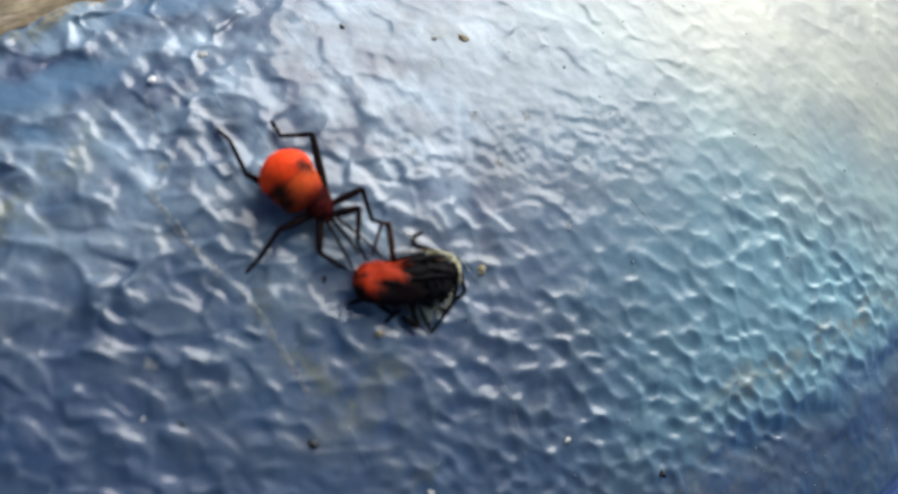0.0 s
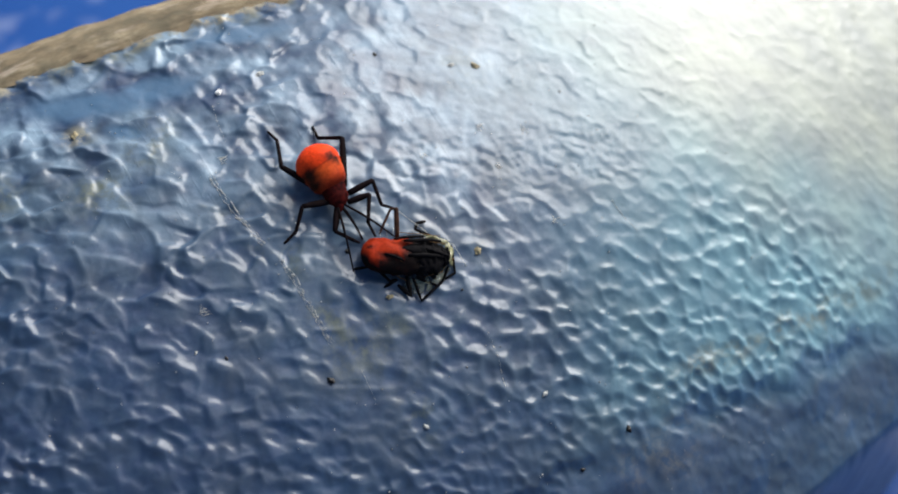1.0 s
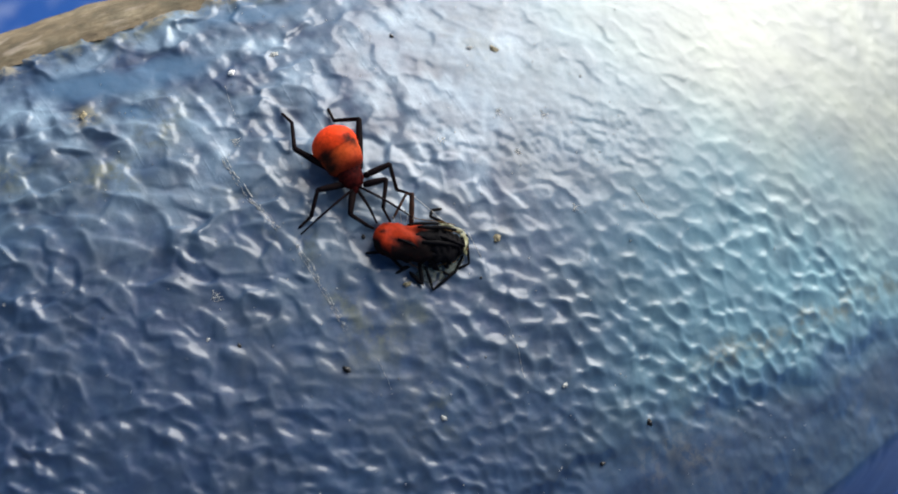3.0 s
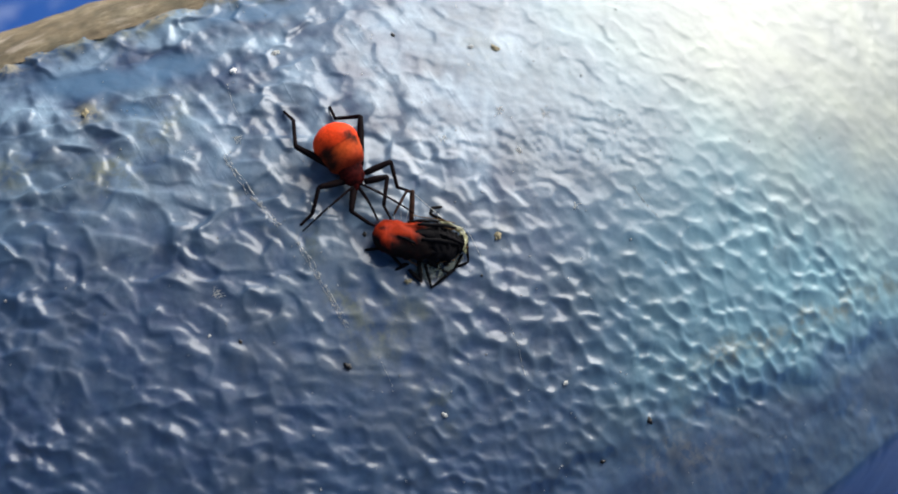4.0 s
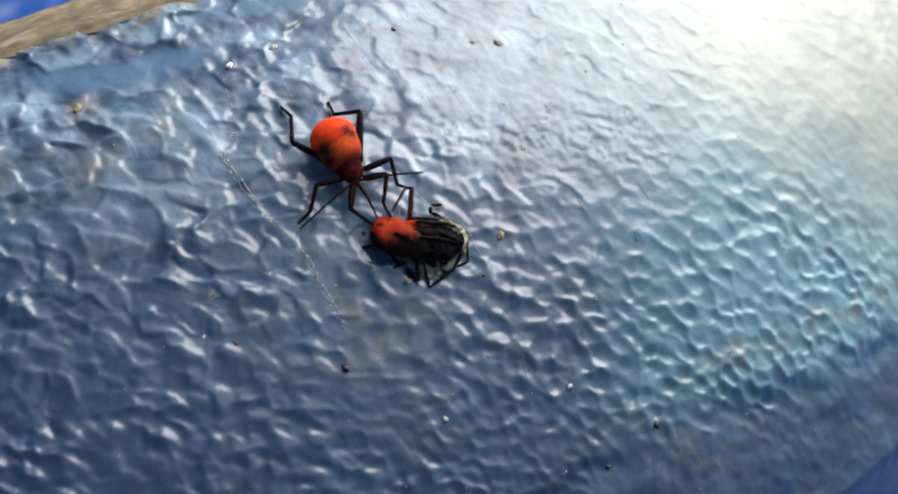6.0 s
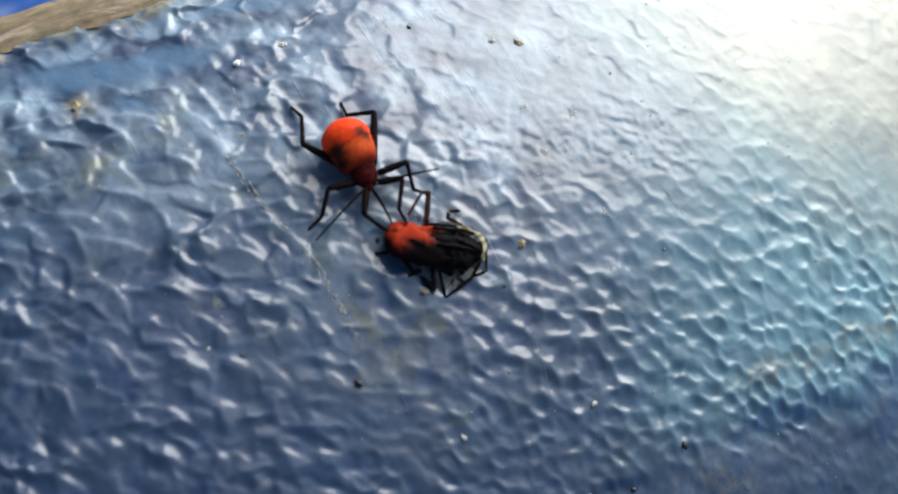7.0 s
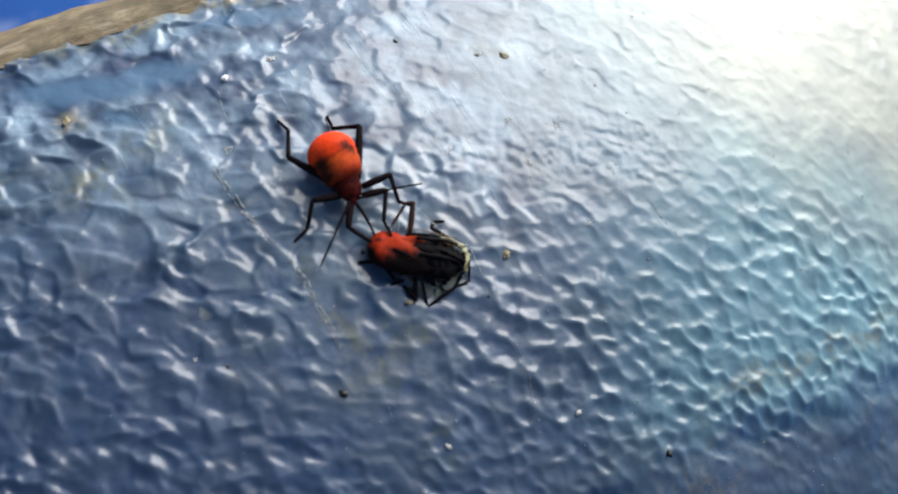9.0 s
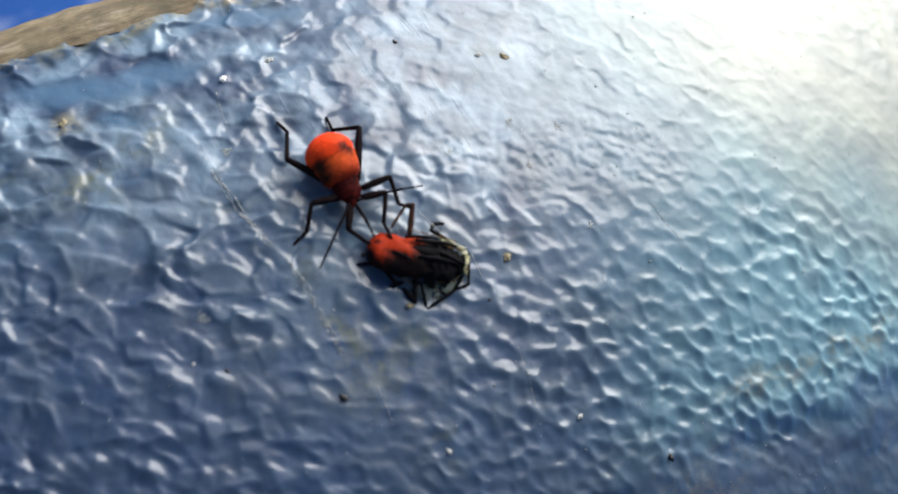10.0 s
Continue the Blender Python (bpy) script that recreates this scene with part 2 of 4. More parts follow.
# ---- ground and sheet ----
def grid_mesh(name, xs, ys, height, mat):
    verts = [(x, y, height(x, y)) for y in ys for x in xs]
    n = len(xs)
    faces = [(j * n + i, j * n + i + 1, (j + 1) * n + i + 1, (j + 1) * n + i) for j in range(len(ys) - 1) for i in range(n - 1)]
    me = bpy.data.meshes.new(name)
    me.from_pydata(verts, [], faces)
    me.polygons.foreach_set("use_smooth", [True] * len(faces))
    me.materials.append(mat)
    return new(name, me)


def far_steps(near, far):
    out = [near]
    while out[-1] < far:
        out.append(out[-1] * 1.6)
    return [-v for v in out[::-1]] + [0.0] + out


def build_ground():
    xs = far_steps(0.4, 3000)
    g = grid_mesh("ground", xs, xs, lambda x, y: -0.004, EARTH)
    tagged(g, "dry brown bare earth", "ground", kind="structure")
    ts = [i * 0.02 - 0.6 for i in range(61)]

    def wave(x, y):
        v = noise.noise((x * 5, y * 5, 0.3)) * 0.006 + noise.noise((x * 16, y * 16, 2.3)) * 0.0025
        return 0.008 + v
    t = grid_mesh("tarpaulin", ts, ts, wave, TARP)
    tagged(t, "wrinkled bright blue tarpaulin spread on the earth", "tarpaulin")


build_ground()


# ---- the grained shell ----
def cell_seeds(rng):
    """Scattered middles of the grain's hollows, wider apart on one side than on the other."""
    cand = rng.uniform((-72, -58), (112, 88), (26000, 2))
    even = smooth(-5, 30, cand[:, 0] - 0.9 * cand[:, 1])
    gap = np.clip(3.6 - 0.022 * cand[:, 0] + 0.020 * cand[:, 1], 2.35, 4.8) * (1 - 0.26 * (1 - smooth(-34, -12, cand[:, 1])))
    gap *= even * rng.uniform(0.92, 1.08, len(cand)) + (1 - even) * rng.uniform(0.72, 1.15, len(cand))
    buf = np.empty((9000, 3))
    n = 0
    for (x, y), s in zip(cand, gap):
        if n:
            d2 = (buf[:n, 0] - x) ** 2 + (buf[:n, 1] - y) ** 2
            lim = (0.5 * (buf[:n, 2] + s)) ** 2 * 0.72
            if (d2 < lim).any():
                continue
        buf[n] = x, y, s
        n += 1
    return buf[:n].copy()


def value_noise(rng, a, b, size):
    """Soft noise in -1..1 of a given grain size in millimetres."""
    table = rng.uniform(-1, 1, (128, 128))
    u, v = a / size + 500, b / size + 500
    i, j = np.floor(u).astype(int), np.floor(v).astype(int)
    fu, fv = u - i, v - j
    fu, fv = fu * fu * (3 - 2 * fu), fv * fv * (3 - 2 * fv)
    i, j, i1, j1 = i % 128, j % 128, (i + 1) % 128, (j + 1) % 128
    return (table[i, j] * (1 - fu) + table[i1, j] * fu) * (1 - fv) + (table[i, j1] * (1 - fu) + table[i1, j1] * fu) * fv


def past_lip(a, b):
    return -0.475 * (a + 47.5) + 0.88 * (b - 26.5) + 0.0016 * (a + 45) ** 2 * (a < -45)


def past_crease(a, b):
    return 0.54 * (a - 55) - 0.84 * (b + 15.5)


def past_edge(a, b):
    return 0.656 * (a - 85.2) - 0.755 * (b + 16)


def fall(d, curve=0.12, steep=2.6):
    d = np.maximum(d, 0)
    turn = steep / (2 * curve)
    return np.where(d < turn, curve * d * d, curve * turn * turn + steep * (d - turn))


WRINKLES = [   # the boldest folds of the grain: middle a, b, heading in degrees, length in millimetres
    (-34.5, -11.4, 2, 7.8), (-32.4, -18.4, -34, 4.1), (-43.1, -16.2, -11, 4.7), (-45.9, -13.6, 0, 4.2), (-39.0, -8.6, -4, 5.8), (-29.0, -3.8, 4, 5.8),
    (-19.1, -10.2, 0, 4.4), (-32.6, -24.6, -8, 3.1), (-38.6, -27.4, -5, 3.0), (-28.1, -27.8, 30, 2.7), (-25.5, -23.2, 4, 3.5), (-21.8, -25.7, -17, 3.5),
    (-12.6, -24.8, -25, 4.3), (-25.9, -16.9, 0, 4.2), (-8.5, -8.5, -43, 3.5), (-27.0, 11.3, -45, 10.9), (-35.2, 7.4, -1, 6.8), (-43.3, 0.9, -39, 4.9),
    (-35.9, -0.6, -33, 6.6), (-15.6, 7.4, 20, 7.1), (32.6, 5.9, -39, 6.4), (39.6, 6.5, 15, 7.0), (22.3, 0.9, -34, 5.5), (4.4, -31.4, -8, 4.5)]


def fold(a, b, wrinkle, wave):
    """One fold: a short curved terrace, steep on its far side and fading on the near one."""
    pa, pb, heading, length = wrinkle
    heading -= 6 if pa < 0 else 0
    c, s = math.cos(radians(heading)), math.sin(radians(heading))
    v = (a - pa) * c + (b - pb) * s
    u = -(a - pa) * s + (b - pb) * c + 0.22 * v * v / length + 0.22 * wave
    size = np.exp(-(np.abs(v) / (0.55 * length)) ** 2.5)
    return size, size * 0.5 * (1 - np.tanh(u / 0.42)) * np.exp(-np.maximum(-u, 0) / 2.6)


def pebbled(a, b):
    """Where the grain is made of low pebbles: the near, darker side of the shell."""
    return (1 - smooth(4, 40, a - 0.3 * b)) * (1 - smooth(4, 16, b)) * (1 - 0.6 * np.exp(-((a + 4) / 11) ** 2 - ((b + 18) / 9) ** 2))


def pebble_crests(xs, ys, seeds, wave):
    """Low pebbles, each with a steep curved brow on its far side."""
    rng = np.random.default_rng(31)
    out = np.zeros_like(wave)
    for pa, pb, gap in seeds:
        if rng.random() > 0.62 or pa < -66 or pb < -50:
            continue
        amount = float(pebbled(np.float64(pa), np.float64(pb))) * rng.uniform(0.15, 0.62)
        length, heading = gap * rng.uniform(0.7, 1.5), rng.normal(-10, 24)
        if amount < 0.02:
            continue
        i0, i1 = np.searchsorted(xs, (pa - 7, pa + 7))
        j0, j1 = np.searchsorted(ys, (pb - 9, pb + 4))
        window = (slice(j0, j1), slice(i0, i1))
        a, b = np.meshgrid(xs[i0:i1], ys[j0:j1])
        out[window] += amount * fold(a, b, (pa, pb, heading, length), wave[window])[1]
    return out


def build_shell():
    from mathutils.kdtree import KDTree
    rng = np.random.default_rng(7)
    step = 0.24
    fa, fb = np.arange(-66, 106, step), np.arange(-50, 82, step)
    xs = np.concatenate([np.arange(-140, -66, 2.0), fa, np.arange(106.2, 190, 2.0)])
    ys = np.concatenate([np.arange(-140, -50, 2.0), fb, np.arange(82.2, 170, 2.0)])
    a, b = np.meshgrid(xs, ys)
    c = dome(a, b)
    lip, crease, edge = past_lip(a, b), past_crease(a, b), past_edge(a, b)
    # grain: shallow hollows that meet in soft ridges
    calm = 1 - 0.5 * smooth(-5, 30, a - 0.9 * b)
    wa = a + calm * (1.3 * value_noise(rng, a, b, 6) + 0.7 * value_noise(rng, a, b, 1.9))
    wb = b + calm * (1.3 * value_noise(rng, a, b, 6) + 0.7 * value_noise(rng, a, b, 1.9))
    # cells are drawn out along the falling diagonal
    ca, sa = math.cos(radians(8)), math.sin(radians(8))
    pu, pv = (wa * ca + wb * sa) * 0.93, (-wa * sa + wb * ca) * 1.07
    seeds = cell_seeds(rng)
    su, sv = (seeds[:, 0] * ca + seeds[:, 1] * sa) * 0.93, (-seeds[:, 0] * sa + seeds[:, 1] * ca) * 1.07
    tree = KDTree(len(seeds))
    for i in range(len(seeds)):
        tree.insert((su[i], sv[i], 0), i)
    tree.balance()
    even = 0.9 * smooth(-5, 30, seeds[:, 0] - 0.9 * seeds[:, 1])
    depth = even * rng.uniform(0.9, 1.3, len(seeds)) + (1 - even) * rng.uniform(-0.1, 1.25, len(seeds))
    tilt_u, tilt_v, offset = (rng.normal(0, 1, len(seeds)) * (1 - 0.55 * even) for _ in range(3))
    spin = rng.uniform(0, math.pi, len(seeds))
    spin_c, spin_s = np.cos(spin), np.sin(spin)
    inside = (a > -67) & (a < 107) & (b > -51) & (b < 83)
    grain = np.zeros_like(c)
    flat_u, flat_v = pu[inside], pv[inside]
    out = np.empty(len(flat_u))
    for k in range(len(flat_u)):
        near = tree.find_n((flat_u[k], flat_v[k], 0), 5)
        total, weight, pits = 0.0, 0.0, 0.0
        vary = min(1.5, max(0.06, 0.68 + 1.9 * noise.noise((flat_u[k] / 2.7, flat_v[k] / 2.7, 4.4))))
        d0, ev = near[0][2], even[near[0][1]]
        for _, i, d in near:
            w = math.exp(-(d - d0) * (3.6 - 1.1 * even[i]))
            r = seeds[i, 2] * 0.55
            # the rim is proud at two ends of each hollow and worn down between them
            side = -(0.5 * (flat_u[k] - su[i]) + 0.87 * (flat_v[k] - sv[i])) / (d + 0.3)
            rim = 0.45 + (0.85 if side > 0 else 0.65) * abs(side) ** 1.5
            rise = depth[i] * (min(d / r, 1.3) ** 2.6 * rim - 0.35) * r * 0.128 * vary
            lean = 0.10 * (tilt_u[i] * (flat_u[k] - su[i]) + tilt_v[i] * (flat_v[k] - sv[i]))
            # a rounded pit in the middle, drawn out its own way
            du, dv = flat_u[k] - su[i], flat_v[k] - sv[i]
            far = math.sqrt((du * spin_c[i] + dv * spin_s[i]) ** 2 * 1.12 + (dv * spin_c[i] - du * spin_s[i]) ** 2 * 0.9) / (0.80 * r)
            pits += depth[i] * r * math.exp(-far ** 2.2)
            total += w * (rise + lean + 0.10 * offset[i])
            weight += w
        # irregular plates with soft steps between them
        n1 = noise.noise((flat_u[k] / 2.5, flat_v[k] / 2.1, 1.7))
        n2 = noise.noise((flat_u[k] / 1.05, flat_v[k] / 0.95, 6.3))
        n3 = noise.noise((flat_u[k] / 0.55, flat_v[k] / 0.5, 9.1))
        out[k] = (1.0 - 0.22 * ev) * total / weight - (0.06 + 0.10 * ev) * pits + 0.025 * math.tanh(2.2 * n1) + 0.060 * n2 + 0.020 * n3
    grain[inside] = out
    quiet = 1 - 0.75 * smooth(0, 5, crease)
    quiet *= 1 - 0.8 * smooth(-5, -1, lip)
    quiet *= 0.88 + 0.38 * value_noise(rng, a, b, 15)
    quiet *= 1 - 0.76 * smooth(0, 24, b + 0.1 * a) * smooth(-34, -6, a) * (1 - 0.7 * smooth(35, 65, a) * (1 - smooth(8, 28, b)))
    quiet *= 1 - 0.55 * np.exp(-((a - 14) / 28) ** 2 - ((b - 18) / 15) ** 2)
    grain *= quiet
    quiet_left = 1 + 0.12 * (1 - smooth(-15, 12, a)) + (0.12 * (1 - smooth(-20, 5, a)) - 0.06) * (1 - smooth(-30, -14, b)) + 0.35 * smooth(40, 62, a) * (1 - smooth(14, 30, b))
    grain *= quiet_left * (1 - 0.45 * np.exp(-((a + 4) / 11) ** 2 - ((b + 20) / 8) ** 2))
    wave = value_noise(rng, a, b, 2.4)
    rest, folds = np.zeros_like(grain), np.zeros_like(grain)
    for w in WRINKLES:
        size, rise = fold(a, b, w, wave)
        near = np.exp(-((a - w[0]) ** 2 + (b - w[1]) ** 2) / (0.6 * w[3] + 1.2) ** 2)
        rest = np.maximum(rest, near)
        folds += rise * (0.34 if w[0] < 0 else 0.12)
    uneven = np.random.default_rng(5)
    broken = 0.16 * np.abs(value_noise(uneven, wa, wb, 3.1)) + 0.07 * value_noise(uneven, a, b, 1.7)
    crests = broken * (1 - smooth(-36, -24, a)) * (1 - smooth(4, 14, b)) + pebble_crests(xs, ys, seeds, wave)
    grain *= 1 - 0.22 * pebbled(a, b)
    grain = ((grain + crests) * (1 - 0.5 * rest) + folds) * (1 - smooth(-2, 1, edge))
    grain += 0.025 * value_noise(rng, a, b, 0.9) + 0.10 * value_noise(rng, a, b, 9)
    # folds drawn out down the slope
    su_, sv_ = (a * math.cos(radians(48)) - b * math.sin(radians(48))) / 2.4, a * math.sin(radians(48)) + b * math.cos(radians(48))
    grain += (0.30 * value_noise(rng, su_, sv_, 3.4) + 0.20 * value_noise(rng, su_, sv_, 1.6) + 0.06 * value_noise(rng, a, b, 1.1) + 0.02 * value_noise(rng, a, b, 0.6)) * smooth(2, 16, b - 0.2 * a) * (1 - smooth(-34, 16, a + 6 * value_noise(rng, a, b, 8))) * (1 - smooth(-4, -1, lip))
    # a crinkled band across the upper side
    crinkle = np.exp(-((b - 13 - 0.22 * (a - 15) - 3 * value_noise(rng, a, b, 7)) / 4.5) ** 2) * smooth(-4, 6, a) * (1 - smooth(30, 48, a))
    grain += crinkle * (0.08 * np.abs(value_noise(rng, a, b, 1.5)) + 0.05 * value_noise(rng, a, b, 0.8) + 0.08 * value_noise(rng, a, b, 2.8))
    # tone by height, weaker to the lower left; smooth clean places where the top layer has come off
    height_tone = smooth(-0.12, 0.30, grain + 0.12 * value_noise(rng, a, b, 3)) * (1 - smooth(20, 50, a)) * (1 - smooth(-2, 12, b)) * (0.15 + 0.85 * smooth(-36, -14, b + 0.15 * a))
    rag = 1.6 * value_noise(rng, a, b, 5) + 0.7 * value_noise(rng, a, b, 1.8)
    bare = np.zeros_like(c)
    for pa, pb, la, lb, turn in ((-42.5, 14.2, 8.0, 3.0, 8), (-33.0, 18.3, 6.0, 2.6, 16), (-22.5, 31.0, 7.5, 2.6, 20), (-36.5, 9.4, 3.2, 1.3, -10)):
        ct, st = math.cos(radians(turn)), math.sin(radians(turn))
        u, v = (a - pa) * ct + (b - pb) * st, -(a - pa) * st + (b - pb) * ct
        bare = np.maximum(bare, 1 - smooth(0.35, 1.25, np.sqrt((u / la) ** 2 + (v / lb) ** 2) + 0.16 * rag))
    grain *= 1 - 0.75 * bare
    c = c + grain - 0.12 * bare + 0.25 * folds * smooth(-2, 6, b) * (1 - smooth(-26, -12, a))
    crease = crease + 2.2 * value_noise(rng, a, b, 8) + 0.8 * value_noise(rng, a, b, 2.5)
    c = c - 0.9 * smooth(-1.5, 2.0, crease) * (0.7 + 0.5 * value_noise(rng, a, b, 7)) + 0.28 * smooth(2.0, 5.0, crease) * (0.6 + 0.8 * value_noise(rng, a, b, 6))
    c = c + smooth(0, 4, crease) * (0.16 * value_noise(rng, a, b, 2.6) + 0.05 * value_noise(rng, a, b, 1.2) + 0.5 * value_noise(rng, a, b, 7))
    c = c - fall(lip - 0.8) - fall(edge, 0.5) - fall(-62 - b, 0.05) - fall(b - 92, 0.05) - fall(a - 118, 0.05) - fall(-82 - a, 0.05)
    dirt = 0.6 * np.exp(-((crease + 5.8) / 1.8) ** 2) * smooth(40, 62, a) + np.exp(-((lip + 3.5) / (2.6 + 1.2 * value_noise(rng, a, b, 5))) ** 2)
    for pa, pb, r, s in ((-42.6, 8.0, 2.0, 1.0), (-33, 7.0, 2.2, 0.7), (16, -1.5, 1.6, 0.5), (-37.5, -2, 3.5, 0.9), (-51, -3, 3.0, 0.9), (-38.2, -1.9, 2.6, 0.8), (-33.4, 4.8, 2.5, 0.6), (-10.4, -8, 2.2, 0.5), (-4.7, -16.5, 2.4, 0.5), (5.9, -15.2, 2.2, 0.4), (9.4, -25.7, 2.4, 0.45), (-32.5, 10.5, 3.0, 0.7), (-18, -3, 3.0, 0.4), (2, -17, 4.5, 0.35), (-1, -21, 4, 0.35), (11, -28, 2.5, 0.45), (10, 29.5, 5, 0.3)):
        dirt = dirt + s * np.exp(-((a - pa) ** 2 + (b - pb) ** 2) / r ** 2)
    # dirt gathered along the stuck thread
    along = 0.79 * (a + 13) - 0.61 * (b + 8)
    across = 0.61 * (a + 13) + 0.79 * (b + 8) + 0.9 * value_noise(rng, a, b, 4)
    dirt = dirt + 0.42 * np.exp(-((across + 0.6) / 1.3) ** 2) * smooth(-16, -10, along) * (1 - smooth(16, 24, along)) * (0.7 + 0.6 * value_noise(rng, a, b, 3))
    soil = np.exp(-((lip + 2.6 + 1.6 * value_noise(rng, a, b, 2.6)) / 1.5) ** 2) + 0.9 * np.exp(-((a + 43.6) ** 2 + (b - 7.9) ** 2) / 1.5 ** 2)
    # brown dirt caught above the crease and in its hollow
    caught = np.exp(-((crease + 4.8) / 1.7) ** 2) * smooth(46, 56, a) * (1 - smooth(78, 88, a)) + np.exp(-((a - 51) ** 2 + (b + 21.5) ** 2) / 20) + 0.7 * np.exp(-((a - 44) ** 2 + (b + 26) ** 2) / 12)
    soil = soil + 0.34 * caught * (0.6 + 0.6 * value_noise(rng, a, b, 2.2))
    co = np.stack([a, b, c], -1).reshape(-1, 3) * 0.001
    rot3 = np.array(FRAME.to_3x3())
    pts = co @ rot3.T + np.array((0, 0, LIFT))
    pts[:, 2] = np.maximum(pts[:, 2], 0.006)
    n, m = len(xs), len(ys)
    idx = np.arange(n * m).reshape(m, n)
    quads = np.stack([idx[:-1, :-1], idx[:-1, 1:], idx[1:, 1:], idx[1:, :-1]], -1).reshape(-1, 4)
    # nothing lies flat on the sheet: the shell ends where it meets it
    quads = quads[(pts[quads, 2] > 0.0061).any(axis=1)]
    used, inverse = np.unique(quads, return_inverse=True)
    quads, pts = inverse.reshape(-1, 4), pts[used]
    me = bpy.data.meshes.new("plastic_shell")
    me.vertices.add(len(pts))
    me.vertices.foreach_set("co", pts.ravel())
    me.loops.add(quads.size)
    me.loops.foreach_set("vertex_index", quads.ravel())
    me.polygons.add(len(quads))
    me.polygons.foreach_set("loop_start", np.arange(0, quads.size, 4))
    me.update(calc_edges=True)
    me.polygons.foreach_set("use_smooth", np.ones(len(quads), bool))
    # turquoise fade with painted glare, strongest to the right and the top
    teal_glare = 0.95 * smooth(8, 80, a + 0.35 * b + 0.35 * np.maximum(b - 12, 0) + 7 * value_noise(rng, a, b, 13)) * (1 - 0.92 * smooth(-4, 6, crease)) * (0.85 + 0.2 * value_noise(rng, a, b, 4))
    # whitish film and painted sheen over the upper left and middle
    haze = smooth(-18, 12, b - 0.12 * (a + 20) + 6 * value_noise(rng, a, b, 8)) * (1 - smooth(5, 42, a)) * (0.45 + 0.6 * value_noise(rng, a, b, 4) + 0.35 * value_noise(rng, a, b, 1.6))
    # deeper blue in a band along the crease
    crease_blue = 0.65 * np.exp(-((crease - 0.6) / 2.6) ** 2) * smooth(38, 48, a) * (0.75 + 0.5 * value_noise(rng, a, b, 5))
    # pale: cream tint that paints the brightest glare at the upper right
    for key, data in (("dirt", dirt), ("teal_glare", teal_glare), ("pale", smooth(5, 45, b + 5 * value_noise(rng, a, b, 9)) * smooth(12, 70, a + 0.3 * b)), ("haze", haze * (1 - 0.8 * bare)), ("crease_blue", crease_blue), ("bare", bare), ("soil", soil), ("height_tone", height_tone)):
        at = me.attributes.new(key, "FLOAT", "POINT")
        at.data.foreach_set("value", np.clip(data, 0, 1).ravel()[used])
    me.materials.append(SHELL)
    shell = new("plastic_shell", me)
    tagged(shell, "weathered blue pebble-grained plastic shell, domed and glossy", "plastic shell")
    grid = (xs, ys, c)
    return shell, grid


shell, GRID = build_shell()


def top(a, b):
    """The shell's true height under a place, in millimetres."""
    xs, ys, c = GRID
    i = int(np.clip(np.searchsorted(xs, a) - 1, 0, len(xs) - 2))
    j = int(np.clip(np.searchsorted(ys, b) - 1, 0, len(ys) - 2))
    u, v = (a - xs[i]) / (xs[i + 1] - xs[i]), (b - ys[j]) / (ys[j + 1] - ys[j])
    return float((c[j, i] * (1 - u) + c[j, i + 1] * u) * (1 - v) + (c[j + 1, i] * (1 - u) + c[j + 1, i + 1] * u) * v)


def on_top(a, b, h=0.0):
    """A world place on the shell, h millimetres above it."""
    return FRAME @ (Vector((a, b, top(a, b) + h)) * 0.001)


def build_lip():
    rings = []
    for i in range(150):
        s = -22 + i * 0.55
        a, b = -47.5 + 0.88 * s, 26.5 + 0.475 * s
        if a < -45:
            b -= 0.0016 * (a + 45) ** 2 / 0.88
        ring = []
        for k in range(15):
            t = k / 14 * 2 - 1
            wob = noise.noise((s * 0.35, t * 1.5, 3.1))
            d = t * (3.9 + 0.6 * noise.noise((s * 0.22, t, 0)) + (1.3 * max(0.0, t) if t > 0 else 0.9 * noise.noise((s * 0.3, 5.0, 0)) + 0.25 * noise.noise((s * 1.3, 8.0, 0))))
            aa, bb = a - 0.475 * d, b + 0.88 * d
            h = 0.9 * (1 - t * t) ** (0.6 if t > 0 else 1.3) + 0.25 * wob * (1 - t * t) - 0.12
            low = float(dome(aa, bb)) - (0.9 if t > 0.5 else 0.2) * max(0.0, t) ** 2
            ring.append(FRAME @ (Vector((aa, bb, low + h)) * 0.001))
        rings.append(ring)
    part("lip", loft(rings, closed=False), LIP, shell, "frayed tan-brown dirty edge")


build_lip()


# ---- specks and threads on the shell ----
def lump(name, a, b, size, mat, label, category, seed, flat=0.5):
    bm = bmesh.new()
    size *= 0.78
    bmesh.ops.create_icosphere(bm, subdivisions=3, radius=size * 0.0005)
    for v in bm.verts:
        k = 1 + 0.7 * noise.noise(v.co * (2600 / size) + Vector((seed, 0, 0))) + 0.4 * noise.noise(v.co * (7000 / size) + Vector((0, seed, 0)))
        v.co = Vector((v.co.x * k * 1.2, v.co.y * k * 0.85, v.co.z * k * flat))
    ob = part(name, bm, mat)
    place = on_top(a, b, size * 0.5 * flat * 0.55)
    ob.matrix_world = Matrix.Translation(place) @ FRAME.to_3x3().to_4x4() @ pose(0, 0, 0, 0, 0, seed * 57)
    return tagged(ob, label, category)


